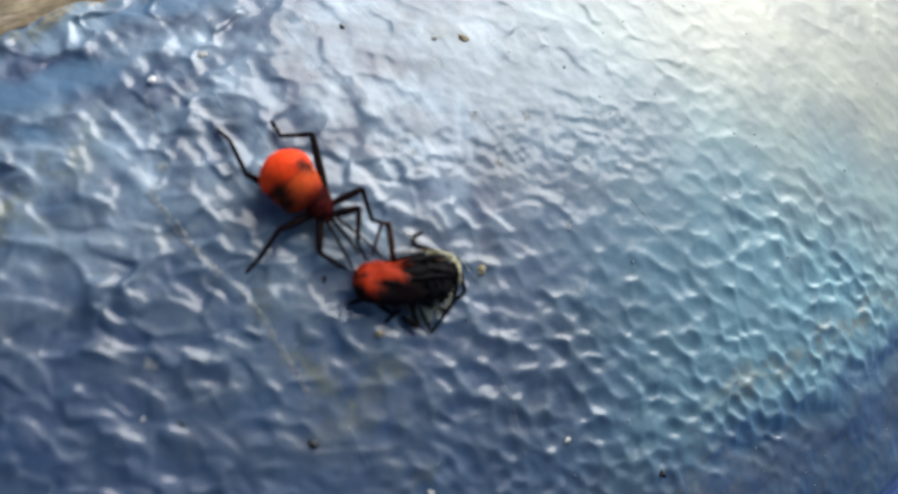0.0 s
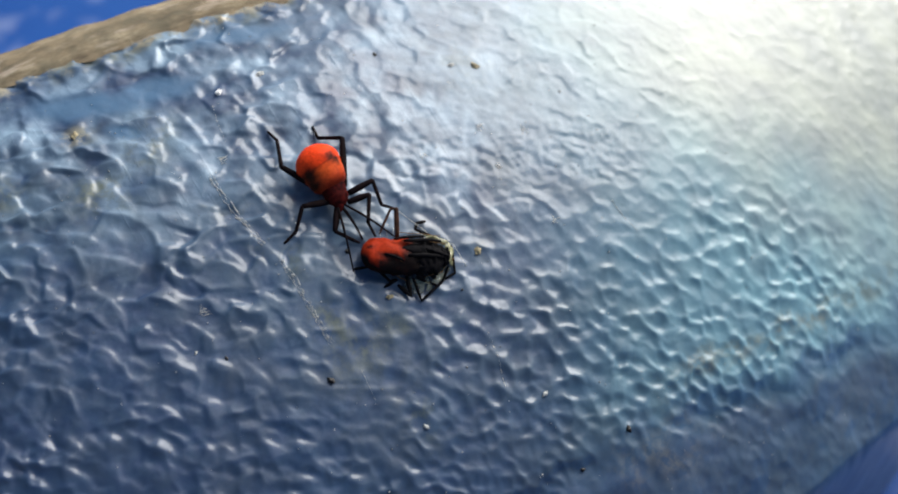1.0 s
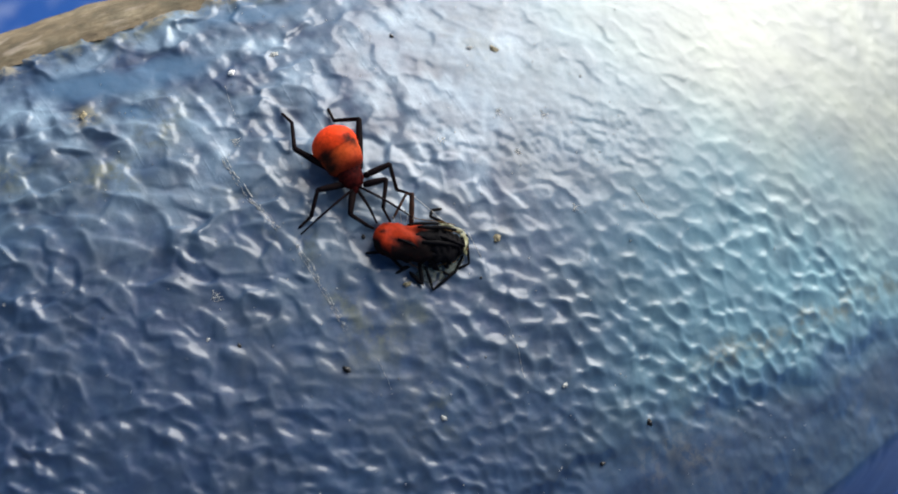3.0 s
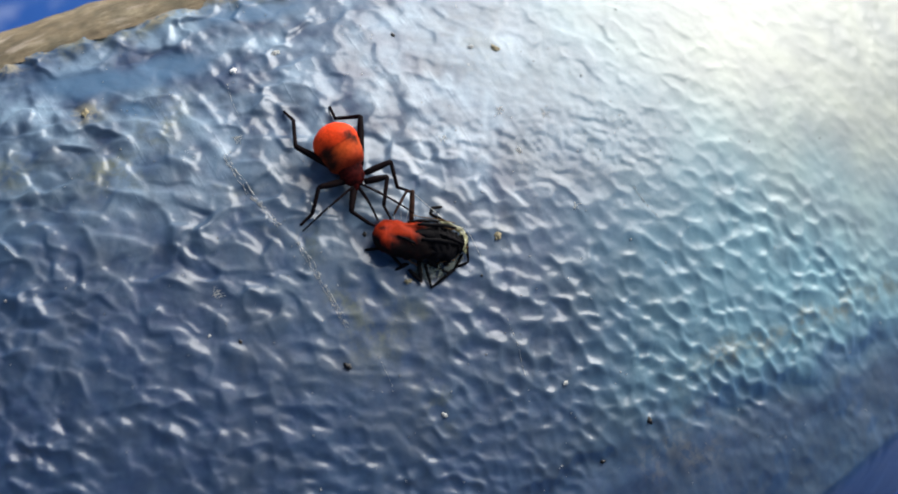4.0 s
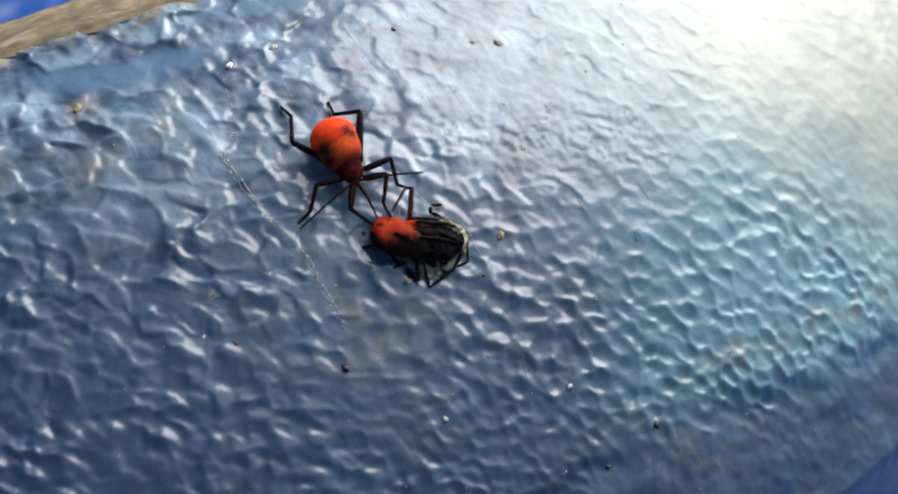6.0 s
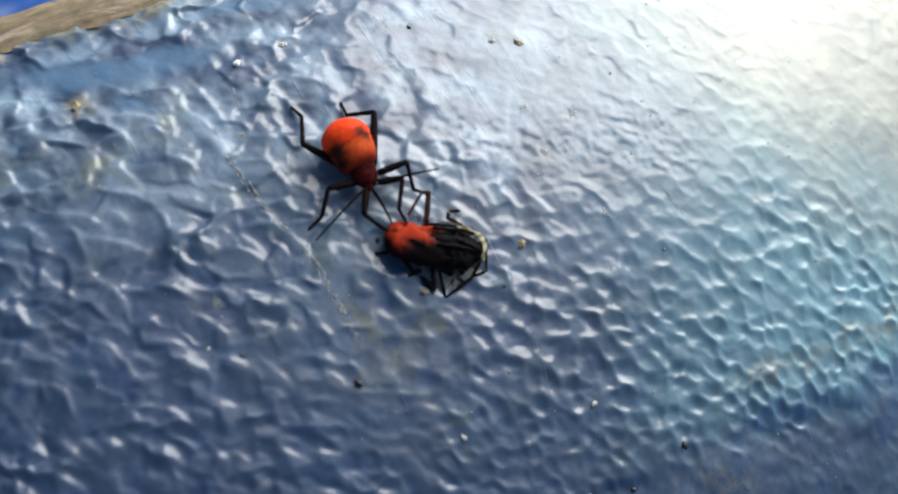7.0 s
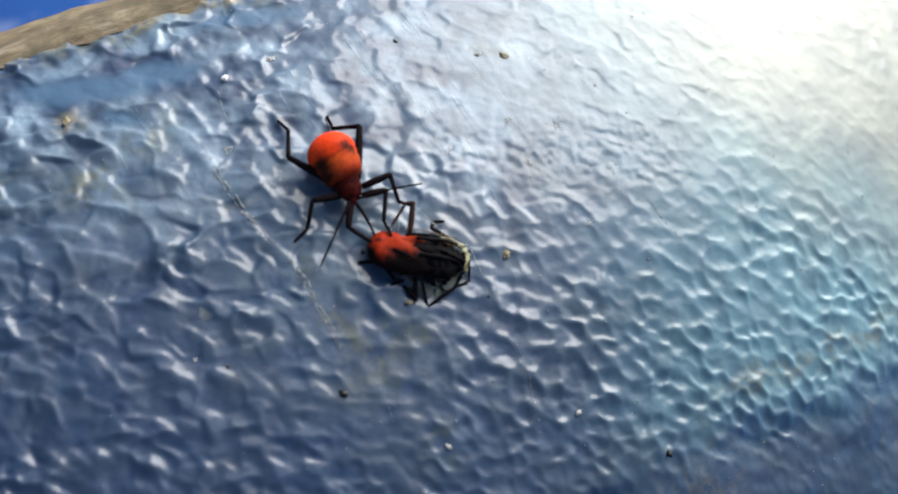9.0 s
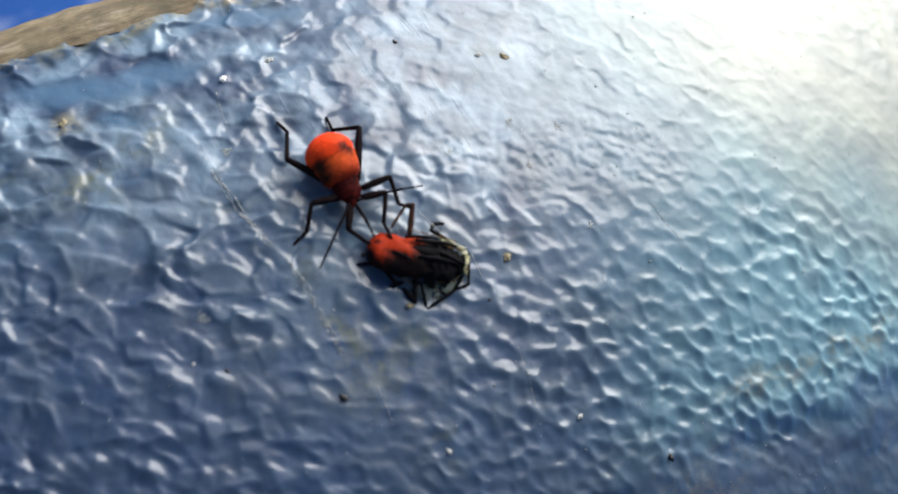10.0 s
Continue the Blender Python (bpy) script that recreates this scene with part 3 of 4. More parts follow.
def specks():
    lump("grit", -24.53, 17.71, 1.1, WHITE, "bright white grain stuck on the blue shell", "grit", 1)
    lump("soil_crumb", -43.3, 7.9, 1.5, TAN, "tan crumb of dried soil on the blue shell", "soil crumb", 2, 0.14)
    lump("seed", -2.95, -24.37, 1.15, DARK, "tiny black round seed on the blue shell", "seed", 3)
    lump("grit", 28.21, -20.11, 0.9, GREY, "pale grey grain stuck on the blue shell", "grit", 4, 0.4)
    lump("seed", 42.32, -21.86, 1.1, DARK, "dark sliver-like seed on the blue shell", "seed", 5)
    lump("soil_crumb", 13.15, 29.78, 1.3, TAN, "small tan soil crumb in the bright patch", "soil crumb", 6, 0.25)
    lump("soil_crumb", 9.44, 29.1, 1.0, GREY, "small grey soil crumb beside a tan one", "soil crumb", 7, 0.4)
    lump("grit", 15.6, -1.9, 1.5, TAN, "rough grey-tan grain near the prey", "grit", 8, 0.18)
    lump("soil_crumb", 11.09, -28.13, 0.9, GREY, "pale crumb with a tan stain round it", "soil crumb", 9, 0.4)
    lump("soil_crumb", -19.07, 22.4, 1.2, GREY, "grey crumb among fine scratches", "soil crumb", 10, 0.3)
    lump("seed", -3.12, -5.84, 0.75, DARK, "tiny black speck beside the dead bug", "seed", 11)
    lump("soil_crumb", 3.6, -11.5, 1.0, TAN, "yellowish crumb beside the dead bug", "soil crumb", 13, 0.35)
    lump("grit", -21.3, -23.4, 0.5, GREY, "tiny pale grain on the blue shell", "grit", 14)
    lump("seed", -17.2, -23.6, 0.6, DARK, "tiny dark seed in a hollow of the shell", "seed", 15)
    lump("seed", 35.8, -28.7, 0.8, DARK, "small dark seed near the shell's crease", "seed", 16)
    lump("seed", 13.9, -8.4, 0.4, DARK, "minute dark speck beside the dead bug", "seed", 17)
    lump("soil_crumb", -2.42, 28.96, 0.8, DARK, "small dark crumb in the bright patch", "soil crumb", 12)


def fibres(a, b, size, seed):
    """A tiny tangle of broken pale fibres lying on the shell."""
    rng = random.Random(seed)
    bm = bmesh.new()
    for _ in range(rng.randint(4, 7)):
        turn = rng.uniform(0, math.pi)
        ca, sa = math.cos(turn), math.sin(turn)
        oa, ob_ = a + rng.uniform(-0.3, 0.3) * size, b + rng.uniform(-0.3, 0.3) * size
        reach = rng.uniform(0.3, 0.6) * size
        pts = []
        for k in range(6):
            s = (k / 5 * 2 - 1) * reach
            bow = 0.08 * size * (1 - (k / 5 * 2 - 1) ** 2) * rng.uniform(0.6, 1.0)
            pts.append(on_top(oa + s * ca - bow * sa, ob_ + s * sa + bow * ca, 0.06))
        piece = tube(pts, [rng.uniform(0.012, 0.045) * 0.001 for _ in range(6)], 5)
        me = bpy.data.meshes.new("fibre")
        piece.to_mesh(me)
        piece.free()
        bm.from_mesh(me)
        bpy.data.meshes.remove(me)
    return tagged(part("fibre_tangle", bm, SILK), "tiny tangle of pale dry fibres on the shell", "fibre tangle")


def thread(points, radius, label, strands=1):
    """Silk stuck along the shell: one strand, or several that part and join."""
    fine = curve_points([(a, b, 0) for a, b in points], 22)
    bm = bmesh.new()
    for k in range(strands):
        pts = []
        for i, p in enumerate(fine):
            d = fine[min(i + 1, len(fine) - 1)] - fine[max(i - 1, 0)]
            d.normalize()
            off = 0.0 if strands == 1 else 0.28 * (k - 1) + 0.25 * noise.noise((i * 0.17, k * 3.7, points[0][0]))
            pts.append(on_top(p.x - d.y * off, p.y + d.x * off, 0.05 + 0.05 * k))
        beads = [radius * 0.001 * max(0.03, 0.40 + 2.4 * noise.noise((i * 0.5, points[0][0], k * 5.1))) for i in range(len(pts))]
        piece = tube(pts, beads, 5)
        me = bpy.data.meshes.new("strand")
        piece.to_mesh(me)
        piece.free()
        bm.from_mesh(me)
        bpy.data.meshes.remove(me)
    return tagged(part("silk_thread", bm, SILK), label, "silk thread")


def threads():
    thread([(-23.6, 2.9), (-20.3, -1.4), (-16.7, -5.0), (-14.6, -6.8)], 0.045, "frayed pale silk thread stuck along the shell", 3)
    thread([(-12.0, -8.8), (-8.6, -13.0), (-6.2, -16.0), (-3.6, -19.3)], 0.045, "frayed pale silk thread stuck along the shell", 3)
    thread([(0.96, -22.19), (3.48, -25.88)], 0.03, "short thin pale silk thread")
    thread([(18.35, -13.43), (20.5, -17.2), (22.05, -20.66)], 0.03, "short thin pale silk thread")
    thread([(36.27, 11.21), (38.4, 9.2), (40.88, 7.44)], 0.03, "short thin pale silk thread")
    thread([(-25.14, 15.65), (-23.8, 12.4), (-22.23, 9.21)], 0.03, "short thin pale silk thread")


def dust():
    """Fine dust and glinting grains scattered over the shell, too many to count."""
    rng = random.Random(5)
    bm = bmesh.new()
    for _ in range(650):
        a, b = rng.uniform(-58, 88), rng.uniform(-42, 62)
        if past_edge(a, b) > -4 or past_lip(a, b) > -3:
            continue
        r = rng.uniform(0.03, 0.11) * 0.001 * (1.6 if rng.random() < 0.08 else 1.0)
        centre = on_top(a, b, r * 300)
        made = bmesh.ops.create_icosphere(bm, subdivisions=1, radius=r)["verts"]
        for v in made:
            v.co = v.co * rng.uniform(0.7, 1.3) + centre
    ob = part("dust", bm, DUST)
    tagged(ob, "fine pale dust grains scattered over the shell", "dust", kind="stuff")


def tangles():
    # the first tangle stands in for a glint on a crumpled crease
    for k, (a, b, size) in enumerate(((-21.1, -17.9, 2.6), (6.2, 11.4, 2.2), (14.6, 18.3, 1.8), (21.5, 19.7, 1.8), (17.9, 12.4, 1.4), (27.2, 5.6, 1.8), (-22.2, 6.0, 1.6))):
        fibres(a, b, size * 0.7, k + 3)


specks()
tangles()
threads()
dust()


# ---- the hunting bug ----
def body_of(name, p, q, profile, wide, high, mat, parent, blotches=(), label="", rings=26, sides=28, groove=0.0, rug=0.0, tilt=0.0):
    """A rounded body from p to q. profile: radius in millimetres along it; its skin carries 'along' and 'blotch'."""
    axis = (q - p)
    length = axis.length
    bm_rings, along = [], []
    stops = np.linspace(0, 1, len(profile))
    for i in range(rings + 1):
        s = 0.5 - 0.5 * math.cos(math.pi * i / rings)
        r = float(np.interp(s, stops, profile)) * 0.001
        for end, size in ((s, 0.18), (1 - s, 0.42)):
            if end < size:
                r *= max(0.04, math.sqrt(max(0.0, 1 - (1 - end / size) ** 2)))
        r *= 1 - groove * max(0.0, math.cos(s * 7 * 2 * math.pi)) ** 6
        ring = []
        for k in range(sides):
            t = 2 * math.pi * k / sides
            lumpy = 1 + rug * (noise.noise((s * 7, 1.6 * math.cos(t), 1.6 * math.sin(t) + length * 900)) + 0.6 * noise.noise((s * 17, 4 * math.cos(t), 4 * math.sin(t))))
            ring.append((s * length, r * lumpy * wide * math.cos(t), r * lumpy * high * math.sin(t)))
        bm_rings.append(ring)
        along.append(s)
    ob = part(name, loft(bm_rings), mat, parent, label)
    values, spots = [], []
    for v in ob.data.vertices:
        s = v.co.x / length
        t = math.atan2(v.co.z, v.co.y)
        values.append(s + tilt * math.cos(t))
        k = 0.0
        for bs, bt, ws, wt_ in blotches:
            dt = (t - radians(bt) + math.pi) % (2 * math.pi) - math.pi
            k = max(k, math.exp(-((s - bs) / ws) ** 2 - (dt / radians(wt_)) ** 2))
        spots.append(min(1.0, 1.9 * k))
    for key, data in (("along", values), ("blotch", spots)):
        at = ob.data.attributes.new(key, "FLOAT", "POINT")
        at.data.foreach_set("value", data)
    ob.matrix_basis = aim(p, q)
    return ob


LEGS = {   # hip, knee, ankle, claw: millimetres on the shell and above it; half-thickness of thigh and shin
    "hind_left": [(-8.07, 2.27, 1.8), (-14.38, 4.68, 2.2), (-15.11, 9.8, 0.9), (-16.57, 11.62, 0.15)],
    "hind_right": [(-5.16, 3.56, 1.8), (-6.11, 11.05, 2.6), (-9.38, 11.1, 0.9), (-10.29, 13.49, 0.15)],
    "middle_left": [(-6.66, 0.83, 1.7), (-10.42, -1.18, 2.2), (-10.62, -4.46, 0.7), (-11.92, -6.17, 0.15)],
    "middle_right": [(-4.34, 2.51, 1.8), (-1.16, 4.47, 2.6), (0.29, 1.13, 1.8), (1.98, 0.88, 1.9)],
    "fore_left": [(-5.64, 0.51, 1.7), (-5.55, -3.59, 1.6), (-3.0, -5.03, 1.8), (-2.2, -5.34, 2.0)],
    "fore_right": [(-4.25, 1.12, 1.8), (-1.4, 2.01, 2.6), (-1.34, -2.23, 2.2), (-0.17, -4.25, 2.6)],
}


def build_hunter():
    bug = new("assassin_bug")
    tagged(bug, "red and black assassin bug nymph holding its prey, abdomen raised", "assassin bug")
    bug.matrix_world = FRAME
    parts = {}
    parts["abdomen"] = body_of("abdomen", spot(-6.3, 2.35, 2.0), spot(-10.75, 8.2, 3.15), [2.35, 2.6, 2.85, 3.1, 3.3, 3.4, 3.35, 3.1], 1.0, 0.87, ABDOMEN, bug,
                               [(0.45, 26, 0.085, 24), (0.46, 4, 0.08, 24), (0.34, 22, 0.08, 24), (0.22, 10, 0.10, 30), (0.55, 112, 0.08, 18), (0.45, 130, 0.07, 12)], "bright red swollen abdomen with dark side patches", groove=0.03, rug=0.035, tilt=0.04)
    parts["thorax"] = body_of("thorax", spot(-7.1, 3.5, 2.15), spot(-5.15, 0.0, 1.9), [1.75, 1.85, 1.75, 1.65, 1.45, 1.15], 1.0, 0.72, THORAX, bug, label="dark red thorax", rug=0.08)
    parts["head"] = body_of("head", spot(-5.95, 1.5, 2.05), spot(-5.2, -0.55, 1.8), [0.75, 0.8, 0.72, 0.55, 0.35], 1.0, 0.9, THORAX, bug, label="narrow dark red head", rug=0.08)
    inv = parts["head"].matrix_basis.inverted()
    for sy in (-1, 1):
        bm = bmesh.new()
        bmesh.ops.create_uvsphere(bm, u_segments=10, v_segments=8, radius=0.00026)
        eye = part("eye", bm, BLACK, parts["head"], "round black eye")
        eye.location = (0.0009, sy * 0.0006, 0.0002)
    # beak into the prey
    beak = [inv @ spot(*p) for p in ((-5.05, 0.1, 1.9), (-3.27, -2.07, 1.9), (-1.86, -4.33, 1.9))]
    part("beak", tube(curve_points(beak, 5), [0.00026 - 0.000012 * k for k in range(11)]), LEG, parts["head"], "straight dark beak")
    # antennae
    for key, length in (("antenna_left", 9.6), ("antenna_right", 8.5)):
        pts = [(k / 12 * length * 0.001, 0, 0.0004 * math.sin(math.pi * k / 12)) for k in range(13)]
        radii = [(0.18 - 0.006 * k) * 0.001 * (1.25 if k in (4, 8) else 1.0) for k in range(13)]
        parts[key] = part("antenna", tube(pts, radii, 7), LEG, parts["head"])
    for key, joints in LEGS.items():
        j = [spot(*p) for p in joints]
        lengths = [(q - p).length for p, q in zip(j, j[1:])]
        thick = 0.47 if key.startswith("hind") else 0.44
        parts[key] = [bone("femur", lengths[0], thick * 0.001, thick * 0.0008, LEG, bug, 1.25),
                      bone("tibia", lengths[1], 0.00032, 0.00027, LEG, bug, 0.95),
                      bone("tarsus", lengths[2], 0.00024, 0.00018, LEG, bug, 1.0)]
        for ob, p, q in zip(parts[key], j, j[1:]):
            ob.matrix_basis = aim(p, q)
    return bug, parts


hunter, HUNTER = build_hunter()


# ---- the prey ----
def build_prey():
    mid = spot(5.58, -5.45)
    prey = new("dead_bug")
    tagged(prey, "dead red and black bug lying on its back with curled legs", "dead bug")
    prey.matrix_world = FRAME @ Matrix.Translation(mid)

    def at(a, b, h):
        return spot(a, b, h) - mid

    body_of("abdomen", at(-2.3, -6.2, 1.35), at(7.4, -6.1, 1.7), [2.15, 2.45, 2.65, 2.8, 2.85, 2.7, 2.4], 1.0, 0.58, PREY_RED, prey,
            [(0.50, 195, 0.40, 54), (0.12, 182, 0.20, 28), (0.38, 152, 0.16, 26), (0.52, 140, 0.2, 26), (0.70, 125, 0.13, 40), (0.40, 112, 0.14, 7), (0.05, 165, 0.07, 40), (0.12, 70, 0.04, 12)], "orange-red abdomen turning black", groove=0.10, rug=0.20)
    body_of("thorax", at(4.6, -6.1, 1.6), at(10.0, -5.4, 1.6), [1.8, 2.4, 2.5, 2.2, 1.5], 1.0, 0.6, BLACK, prey, label="black thorax", rings=40, rug=0.35)
    body_of("head", at(8.6, -5.4, 1.4), at(11.0, -4.9, 1.2), [1.2, 1.5, 1.3, 0.8], 1.0, 0.8, BLACK, prey, label="black head", rug=0.3)
    for p, q, w in (((4.8, -3.9, 2.0), (8.6, -3.6, 2.0), 0.65), ((3.2, -5.6, 3.0), (8.6, -5.0, 2.7), 0.8), ((2.4, -7.4, 2.2), (8.0, -6.9, 2.2), 0.8)):
        body_of("wing_pad", at(*p), at(*q), [0.4, 0.8, 0.9, 0.8, 0.4], w, 0.35, BLACK, prey, label="long black wing pad", rug=0.3)
    # pale shrivelled skin round the far end, and a thin film under the legs
    def sheet(name, outer, inner, h0, h1, mat, label, seed, gaps):
        rim, mid_ = curve_points([(a, b, 0) for a, b in outer], 7), curve_points([(a, b, 0) for a, b in inner], 7)
        rings = []
        for i, (p, q) in enumerate(zip(rim, mid_)):
            ring = []
            for k in range(9):
                t = k / 8
                w = p.lerp(q, t)
                wob = 0.24 * noise.noise((i * 0.22, t * 2.1, seed)) + 0.08 * noise.noise((i * 0.8, t * 7, seed + 4))
                h = h0 + (h1 - h0) * t + 0.45 * math.sin(math.pi * t) + 1.3 * wob
                ring.append(at(w.x + wob, w.y + 0.7 * wob, max(0.12, h)))
            rings.append(ring)
        bm = loft(rings, closed=False)
        holes = [f for f in bm.faces if noise.noise(f.calc_center_median() * 1500 + Vector((seed, 0, 0))) > gaps]
        bmesh.ops.delete(bm, geom=holes, context="FACES")
        skin = part(name, bm, mat, prey, label)
        sol = skin.modifiers.new("thick", "SOLIDIFY")
        sol.thickness = 0.00005

    sheet("shed_skin", [(6.3, -2.2), (7.9, -2.0), (9.6, -2.4), (10.7, -3.1), (11.2, -4.7), (11.0, -6.4)],
          [(7.0, -3.2), (8.0, -3.4), (9.2, -3.8), (9.9, -4.4), (10.2, -5.2), (10.1, -6.3)], 0.9, 2.0, PALE, "pale yellow-green papery shed skin", 1.0, 0.52)
    sheet("skin_film", [(4.2, -10.4), (6.2, -10.7), (8.2, -9.8), (10.0, -8.4), (10.9, -6.6)],
          [(4.8, -8.3), (6.2, -8.2), (7.6, -7.8), (9.0, -7.0), (9.8, -6.0)], 0.12, 0.35, FILM, "thin pale translucent film", 6.0, 0.30)
    limbs = [
        ([(8.67, -2.88, 1.3), (7.27, -2.39, 1.6), (5.26, -1.99, 1.9), (5.49, -0.8, 1.5), (6.96, 0.04, 0.8)], 0.21, BLACK),
        ([(2.74, -3.66, 1.8), (2.2, 0.0, 3.1), (2.14, 0.32, 3.0)], 0.33, LEG_BROWN),
        ([(2.14, 0.32, 3.0), (1.4, 0.14, 2.9), (0.07, -3.47, 2.2)], 0.17, LEG_BROWN),
        ([(-0.26, -7.46, 1.0), (-1.21, -7.87, 0.7), (-2.94, -8.13, 0.2)], 0.2, BLACK),
        ([(0.17, -8.11, 1.0), (2.2, -9.53, 0.6), (3.24, -9.09, 0.5), (1.4, -10.33, 0.15)], 0.19, BLACK),
        ([(4.5, -8.68, 1.0), (5.28, -11.32, 0.6), (3.35, -9.82, 0.4)], 0.27, BLACK),
        ([(5.42, -8.86, 1.0), (6.89, -11.61, 0.2), (9.76, -8.57, 0.5), (10.6, -6.2, 0.9)], 0.18, BLACK),
        ([(5.97, -8.7, 0.9), (9.05, -9.19, 0.4), (9.95, -8.31, 0.5)], 0.17, BLACK),
        ([(10.81, -3.2, 1.0), (11.63, -7.0, 0.4), (10.12, -8.03, 0.25)], 0.17, BLACK),
        ([(5.78, -7.77, 1.2), (7.18, -8.98, 0.8)], 0.36, BLACK),
        ([(7.33, -7.07, 1.2), (8.64, -8.44, 0.8)], 0.36, BLACK),
    ]
    for joints, r, mat in limbs:
        pts, radii = [], []
        j = [at(*p) for p in joints]
        for p, q in zip(j, j[1:]):
            for k in range(5):
                pts.append(p.lerp(q, k / 5))
                radii.append(r * 0.001 * (1.0 + 0.18 * math.sin(math.pi * k / 5)))
        pts.append(j[-1])
        radii.append(r * 0.0006)
        part("leg", tube(pts, radii, 8), mat, prey)
    # folded limbs and wing stubs along the body
    for p, q, r in (((3.4, -4.6, 3.2), (8.9, -3.6, 2.5), 0.26), ((4.2, -6.6, 3.1), (9.3, -5.9, 2.6), 0.30), ((2.0, -4.4, 3.0), (6.4, -3.1, 2.4), 0.20),
                    ((5.0, -7.9, 2.4), (9.0, -7.2, 1.9), 0.28), ((0.9, -6.6, 2.8), (4.6, -7.6, 2.6), 0.20), ((6.6, -5.4, 3.2), (10.4, -5.6, 2.2), 0.24)):
        a0, a1 = at(*p), at(*q)
        pts = [a0.lerp(a1, k / 8) + Vector((0, 0.00018 * noise.noise((k * 0.7, r * 9, p[0])), 0.0003 * math.sin(math.pi * k / 8))) for k in range(9)]
        part("leg", tube(pts, [r * 0.001 * (0.75 + 0.4 * math.sin(math.pi * k / 8)) for k in range(9)], 8), BLACK, prey, "folded black leg")
    # amber wing veins and pale claws between the black limbs
    for p, q, r in (((2.6, -3.2, 2.8), (8.8, -2.7, 2.3), 0.09), ((3.0, -4.6, 3.3), (9.6, -3.9, 2.6), 0.07), ((2.2, -7.0, 3.0), (5.4, -8.2, 2.3), 0.07),
                    ((0.2, -7.6, 1.6), (3.4, -9.0, 1.0), 0.10), ((3.4, -9.0, 1.0), (5.2, -9.6, 0.6), 0.12), ((7.0, -8.6, 1.2), (9.6, -7.4, 1.0), 0.09), ((9.4, -7.4, 1.0), (11.2, -5.2, 1.1), 0.09)):
        a0, a1 = at(*p), at(*q)
        pts = [a0.lerp(a1, k / 6) + Vector((0, 0.00015 * noise.noise((k * 0.9, p[0], 1)), 0.0002 * math.sin(math.pi * k / 6))) for k in range(7)]
        part("wing_vein", tube(pts, [r * 0.0006] * 7, 6), AMBER, prey, "thin amber wing vein")
    for p, q in (((0.3, -4.0, 2.4), (0.0, -3.3, 2.5)), ((1.2, -3.9, 2.5), (0.9, -2.9, 2.8)), ((1.9, -3.7, 2.4), (2.0, -2.6, 2.8)), ((3.0, -3.4, 2.2), (2.6, -2.2, 2.6)),
                 ((4.0, -2.9, 2.2), (7.2, -2.3, 1.7)), ((3.6, -3.2, 2.1), (10.3, -3.0, 1.9)), ((2.3, 0.1, 3.0), (7.0, -2.2, 1.9)), ((10.9, -3.2, 1.6), (13.4, -5.6, 0.1))):
        part("silk_strand", tube([at(*p).lerp(at(*q), k / 4) for k in range(5)], [0.000035] * 5, 5), SILK, prey, "fine pale silk strand")
    return prey, mid


prey, PREY_MID = build_prey()


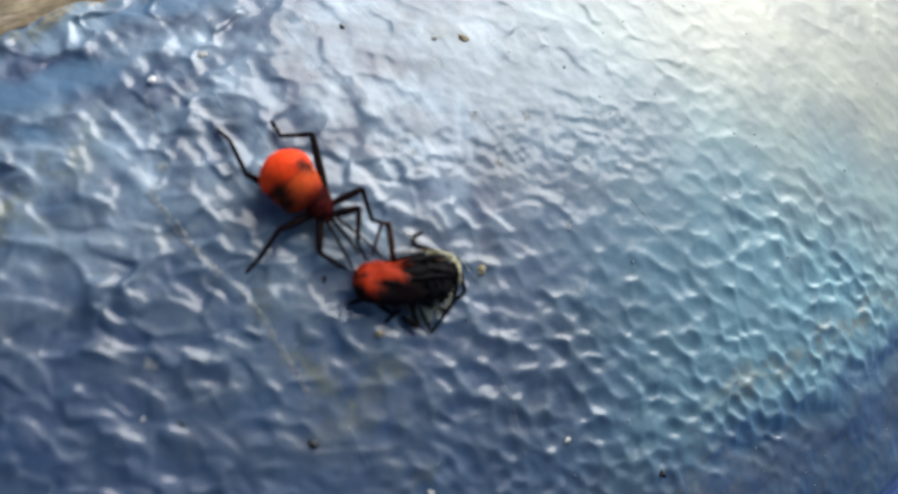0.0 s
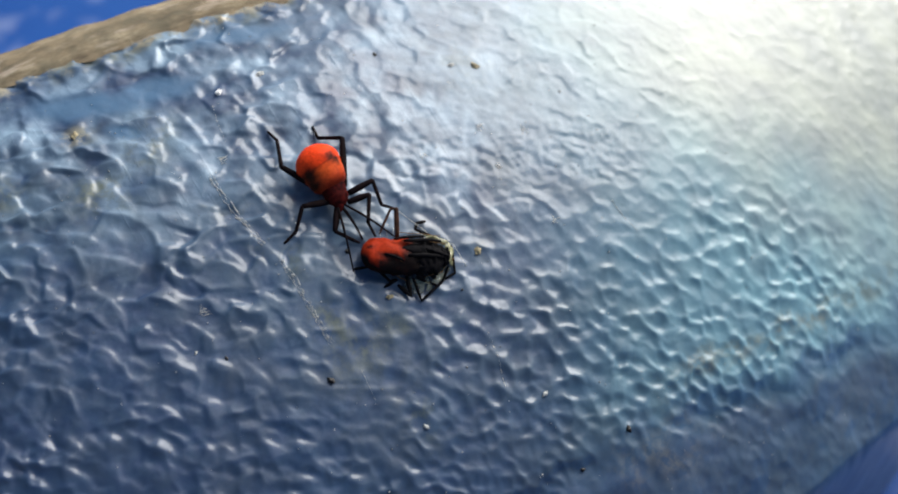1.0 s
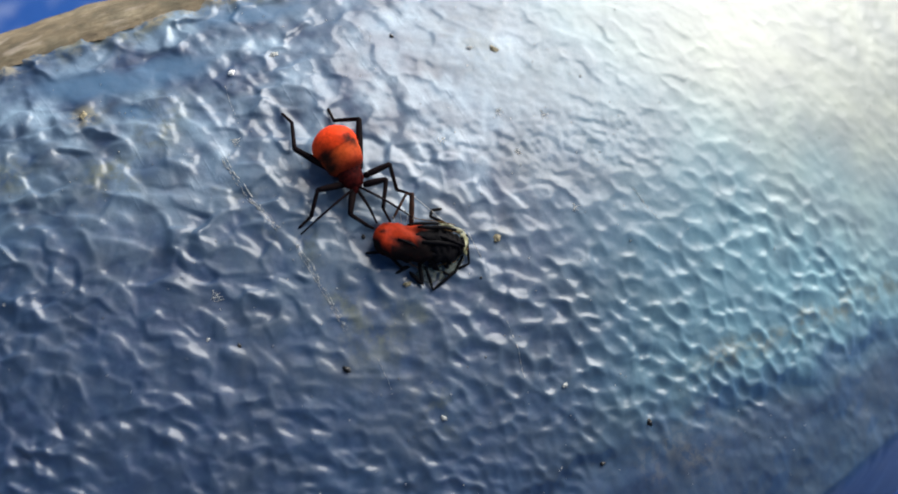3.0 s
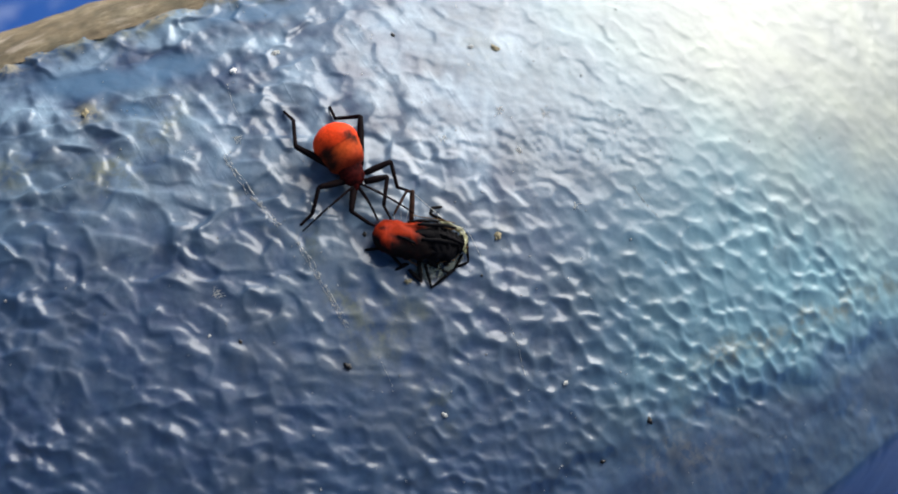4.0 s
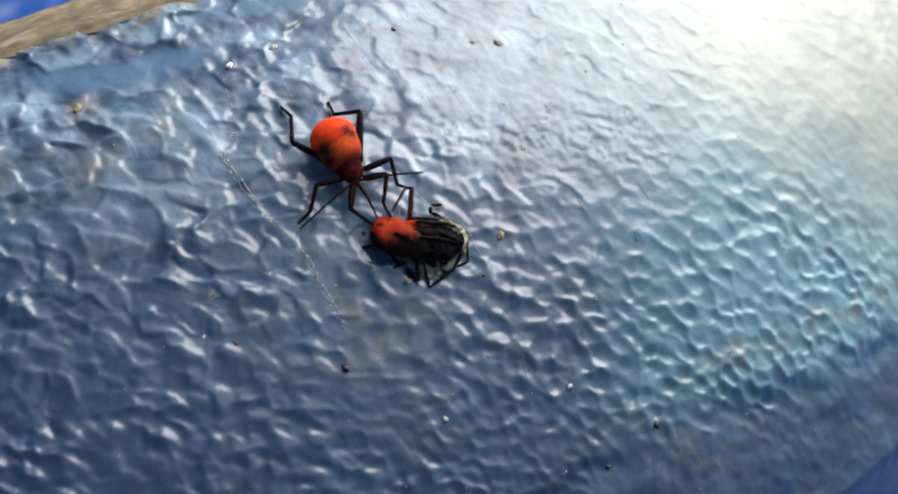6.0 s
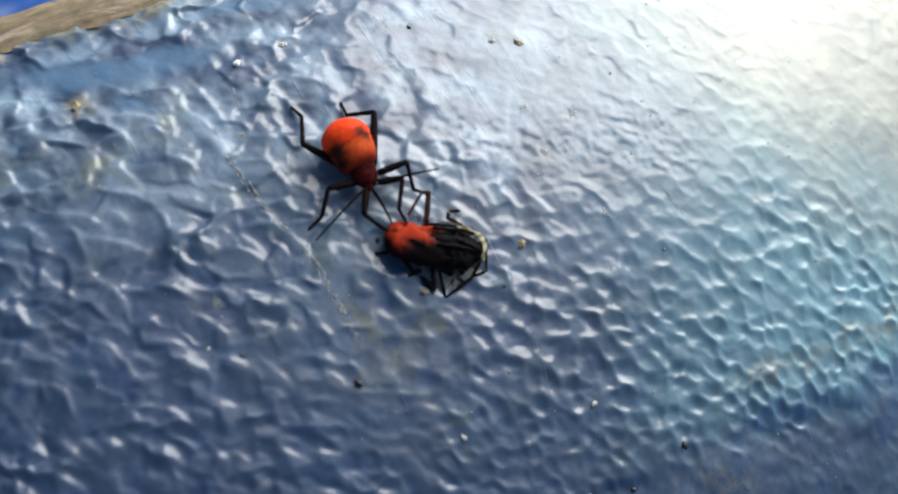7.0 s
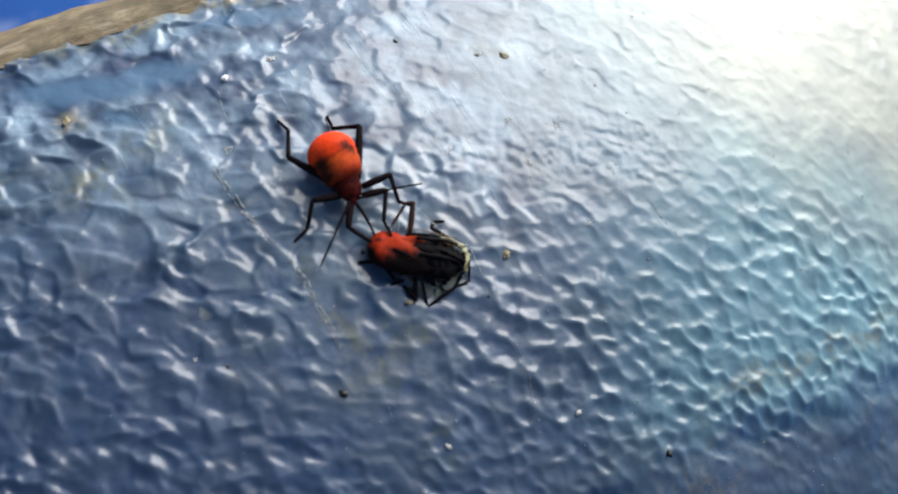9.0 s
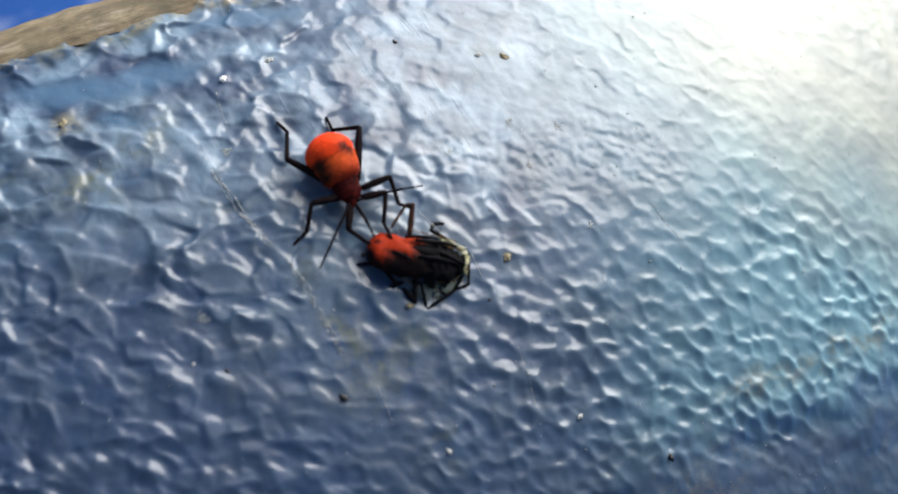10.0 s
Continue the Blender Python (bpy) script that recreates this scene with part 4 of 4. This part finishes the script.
# ---- what moves ----
def motions():
    # drift of head and of abdomen over the planted feet, in millimetres
    drift = [(0.0, (1.6, 0.6), (0.7, -0.5)), (0.6, (1.6, 0.6), (0.7, -0.5)), (0.7, (0.35, -0.4), (0.15, -0.2)), (1.0, (0.3, -0.4), (0.1, -0.2)), (2.5, (0.1, -0.2), (0.1, -0.1)),
             (4.5, (0, 0), (0, 0)), (6.5, (0, 0.1), (-0.15, 0.1)), (8.5, (-0.2, -0.2), (-0.1, 0)), (10.0, (-0.2, -0.15), (-0.35, 0.1))]
    times = [d[0] for d in drift]
    # the prey is drawn in and turned
    haul = [(0.0, 1.9, 0.9, 9.5), (0.6, 1.9, 0.9, 9.5), (0.7, 0.95, 0.4, 4.6), (1.0, 0.85, 0.35, 4.2), (2.5, 0.4, 0.12, 2.0), (4.5, 0, 0, 0), (6.5, -0.28, 0.09, -1.1), (9.0, -0.53, 0.24, -2.9), (10.0, -0.65, 0.3, -3.4)]
    base = FRAME @ Matrix.Translation(PREY_MID)
    walk(prey, [(t, base @ pose(x * 0.001, y * 0.001, 0, 0, 0, r)) for t, x, y, r in haul])

    def shift(v):
        return Vector((v[0], v[1], 0)) * 0.001

    lean = {0.0: 6.0, 0.6: 6.0, 0.7: 1.5, 1.0: 1.5}      # the body swings about its waist, in degrees

    def turned(m, degrees):
        here = Matrix.Translation(m.translation)
        return here @ pose(0, 0, 0, 0, 0, degrees) @ here.inverted() @ m

    def knee_between(hip, ankle, guess, upper, lower):
        way = ankle - hip
        reach = min(way.length, 0.998 * (upper + lower))
        way.normalize()
        x = (upper ** 2 - lower ** 2 + reach ** 2) / (2 * reach)
        out = (guess - hip) - way * (guess - hip).dot(way)
        out.normalize()
        return hip + way * x + out * math.sqrt(max(0.0, upper ** 2 - x ** 2))

    rest = {k: HUNTER[k].matrix_basis.copy() for k in ("abdomen", "thorax", "head")}
    for key, share in (("abdomen", 0.0), ("thorax", 0.7), ("head", 1.0)):
        walk(HUNTER[key], [(t, Matrix.Translation(shift(h) * share + shift(b) * (1 - share)) @ turned(rest[key], lean.get(t, 0.0))) for t, h, b in drift])
    grip = {0.0: (1.3, 0.1), 0.6: (1.3, 0.1), 0.7: (0.4, 0.1), 1.0: (0.4, 0.1), 2.5: (0.15, 0.0)}
    for key, joints in LEGS.items():
        femur, tibia, tarsus = HUNTER[key]
        j = [spot(*p) for p in joints]
        holds = key in ("middle_right", "fore_left", "fore_right")
        rows = ([], [], [])
        for t, h, b in drift:
            hip = j[0] + shift(h) * 0.6 + shift(b) * 0.4
            foot = shift(grip.get(t, (0, 0))) if holds else Vector((0, 0, 0))
            guess = j[1] + (shift(h) * 0.6 + shift(b) * 0.4 + foot) * 0.5
            knee = knee_between(hip, j[2] + foot, guess, (j[1] - j[0]).length, (j[2] - j[1]).length)
            ends = (hip, knee, j[2] + foot, j[3] + foot)
            for row, p, q in zip(rows, ends, ends[1:]):
                row.append((t, aim(p, q)))
        for ob, row in zip((femur, tibia, tarsus), rows):
            walk(ob, row)
    inv = rest["head"].inverted()
    root_l, root_r = spot(-5.75, -0.05, 2.1), spot(-4.85, 0.45, 2.2)
    left = [(0.0, -2.8, -6.0, 2.0), (0.6, -2.8, -6.0, 2.0), (0.7, -1.9, -10.5, 1.4), (1.0, -1.9, -10.9, 1.2), (1.5, -3.9, -10.9, 1.2), (2.0, -10.6, -8.4, 1.2), (2.5, -11.2, -6.8, 1.2), (4.5, -11.1, -6.9, 1.2),
            (6.5, -11.0, -6.7, 1.2), (7.0, -10.4, -7.3, 1.2), (7.5, -7.8, -8.6, 1.2), (9.0, -8.1, -9.3, 1.2), (10.0, -8.2, -9.4, 1.2)]
    right = [(0.0, 0.5, -5.0, 3.0), (0.6, 0.5, -5.0, 3.0), (0.7, 5.2, -5.2, 3.4), (1.0, 5.4, -5.4, 3.4), (2.5, 4.6, -4.4, 3.5), (4.5, 3.9, -3.6, 3.6), (5.2, 3.8, -3.3, 3.7), (6.3, 2.2, 2.7, 4.8), (6.5, 2.2, 2.7, 4.8), (9.0, 1.8, 2.3, 4.8), (10.0, 1.8, 2.3, 4.8)]
    for key, root, rows in (("antenna_left", root_l, left), ("antenna_right", root_r, right)):
        walk(HUNTER[key], [(t, inv @ aim(root, spot(a, b, h))) for t, a, b, h in rows])


motions()
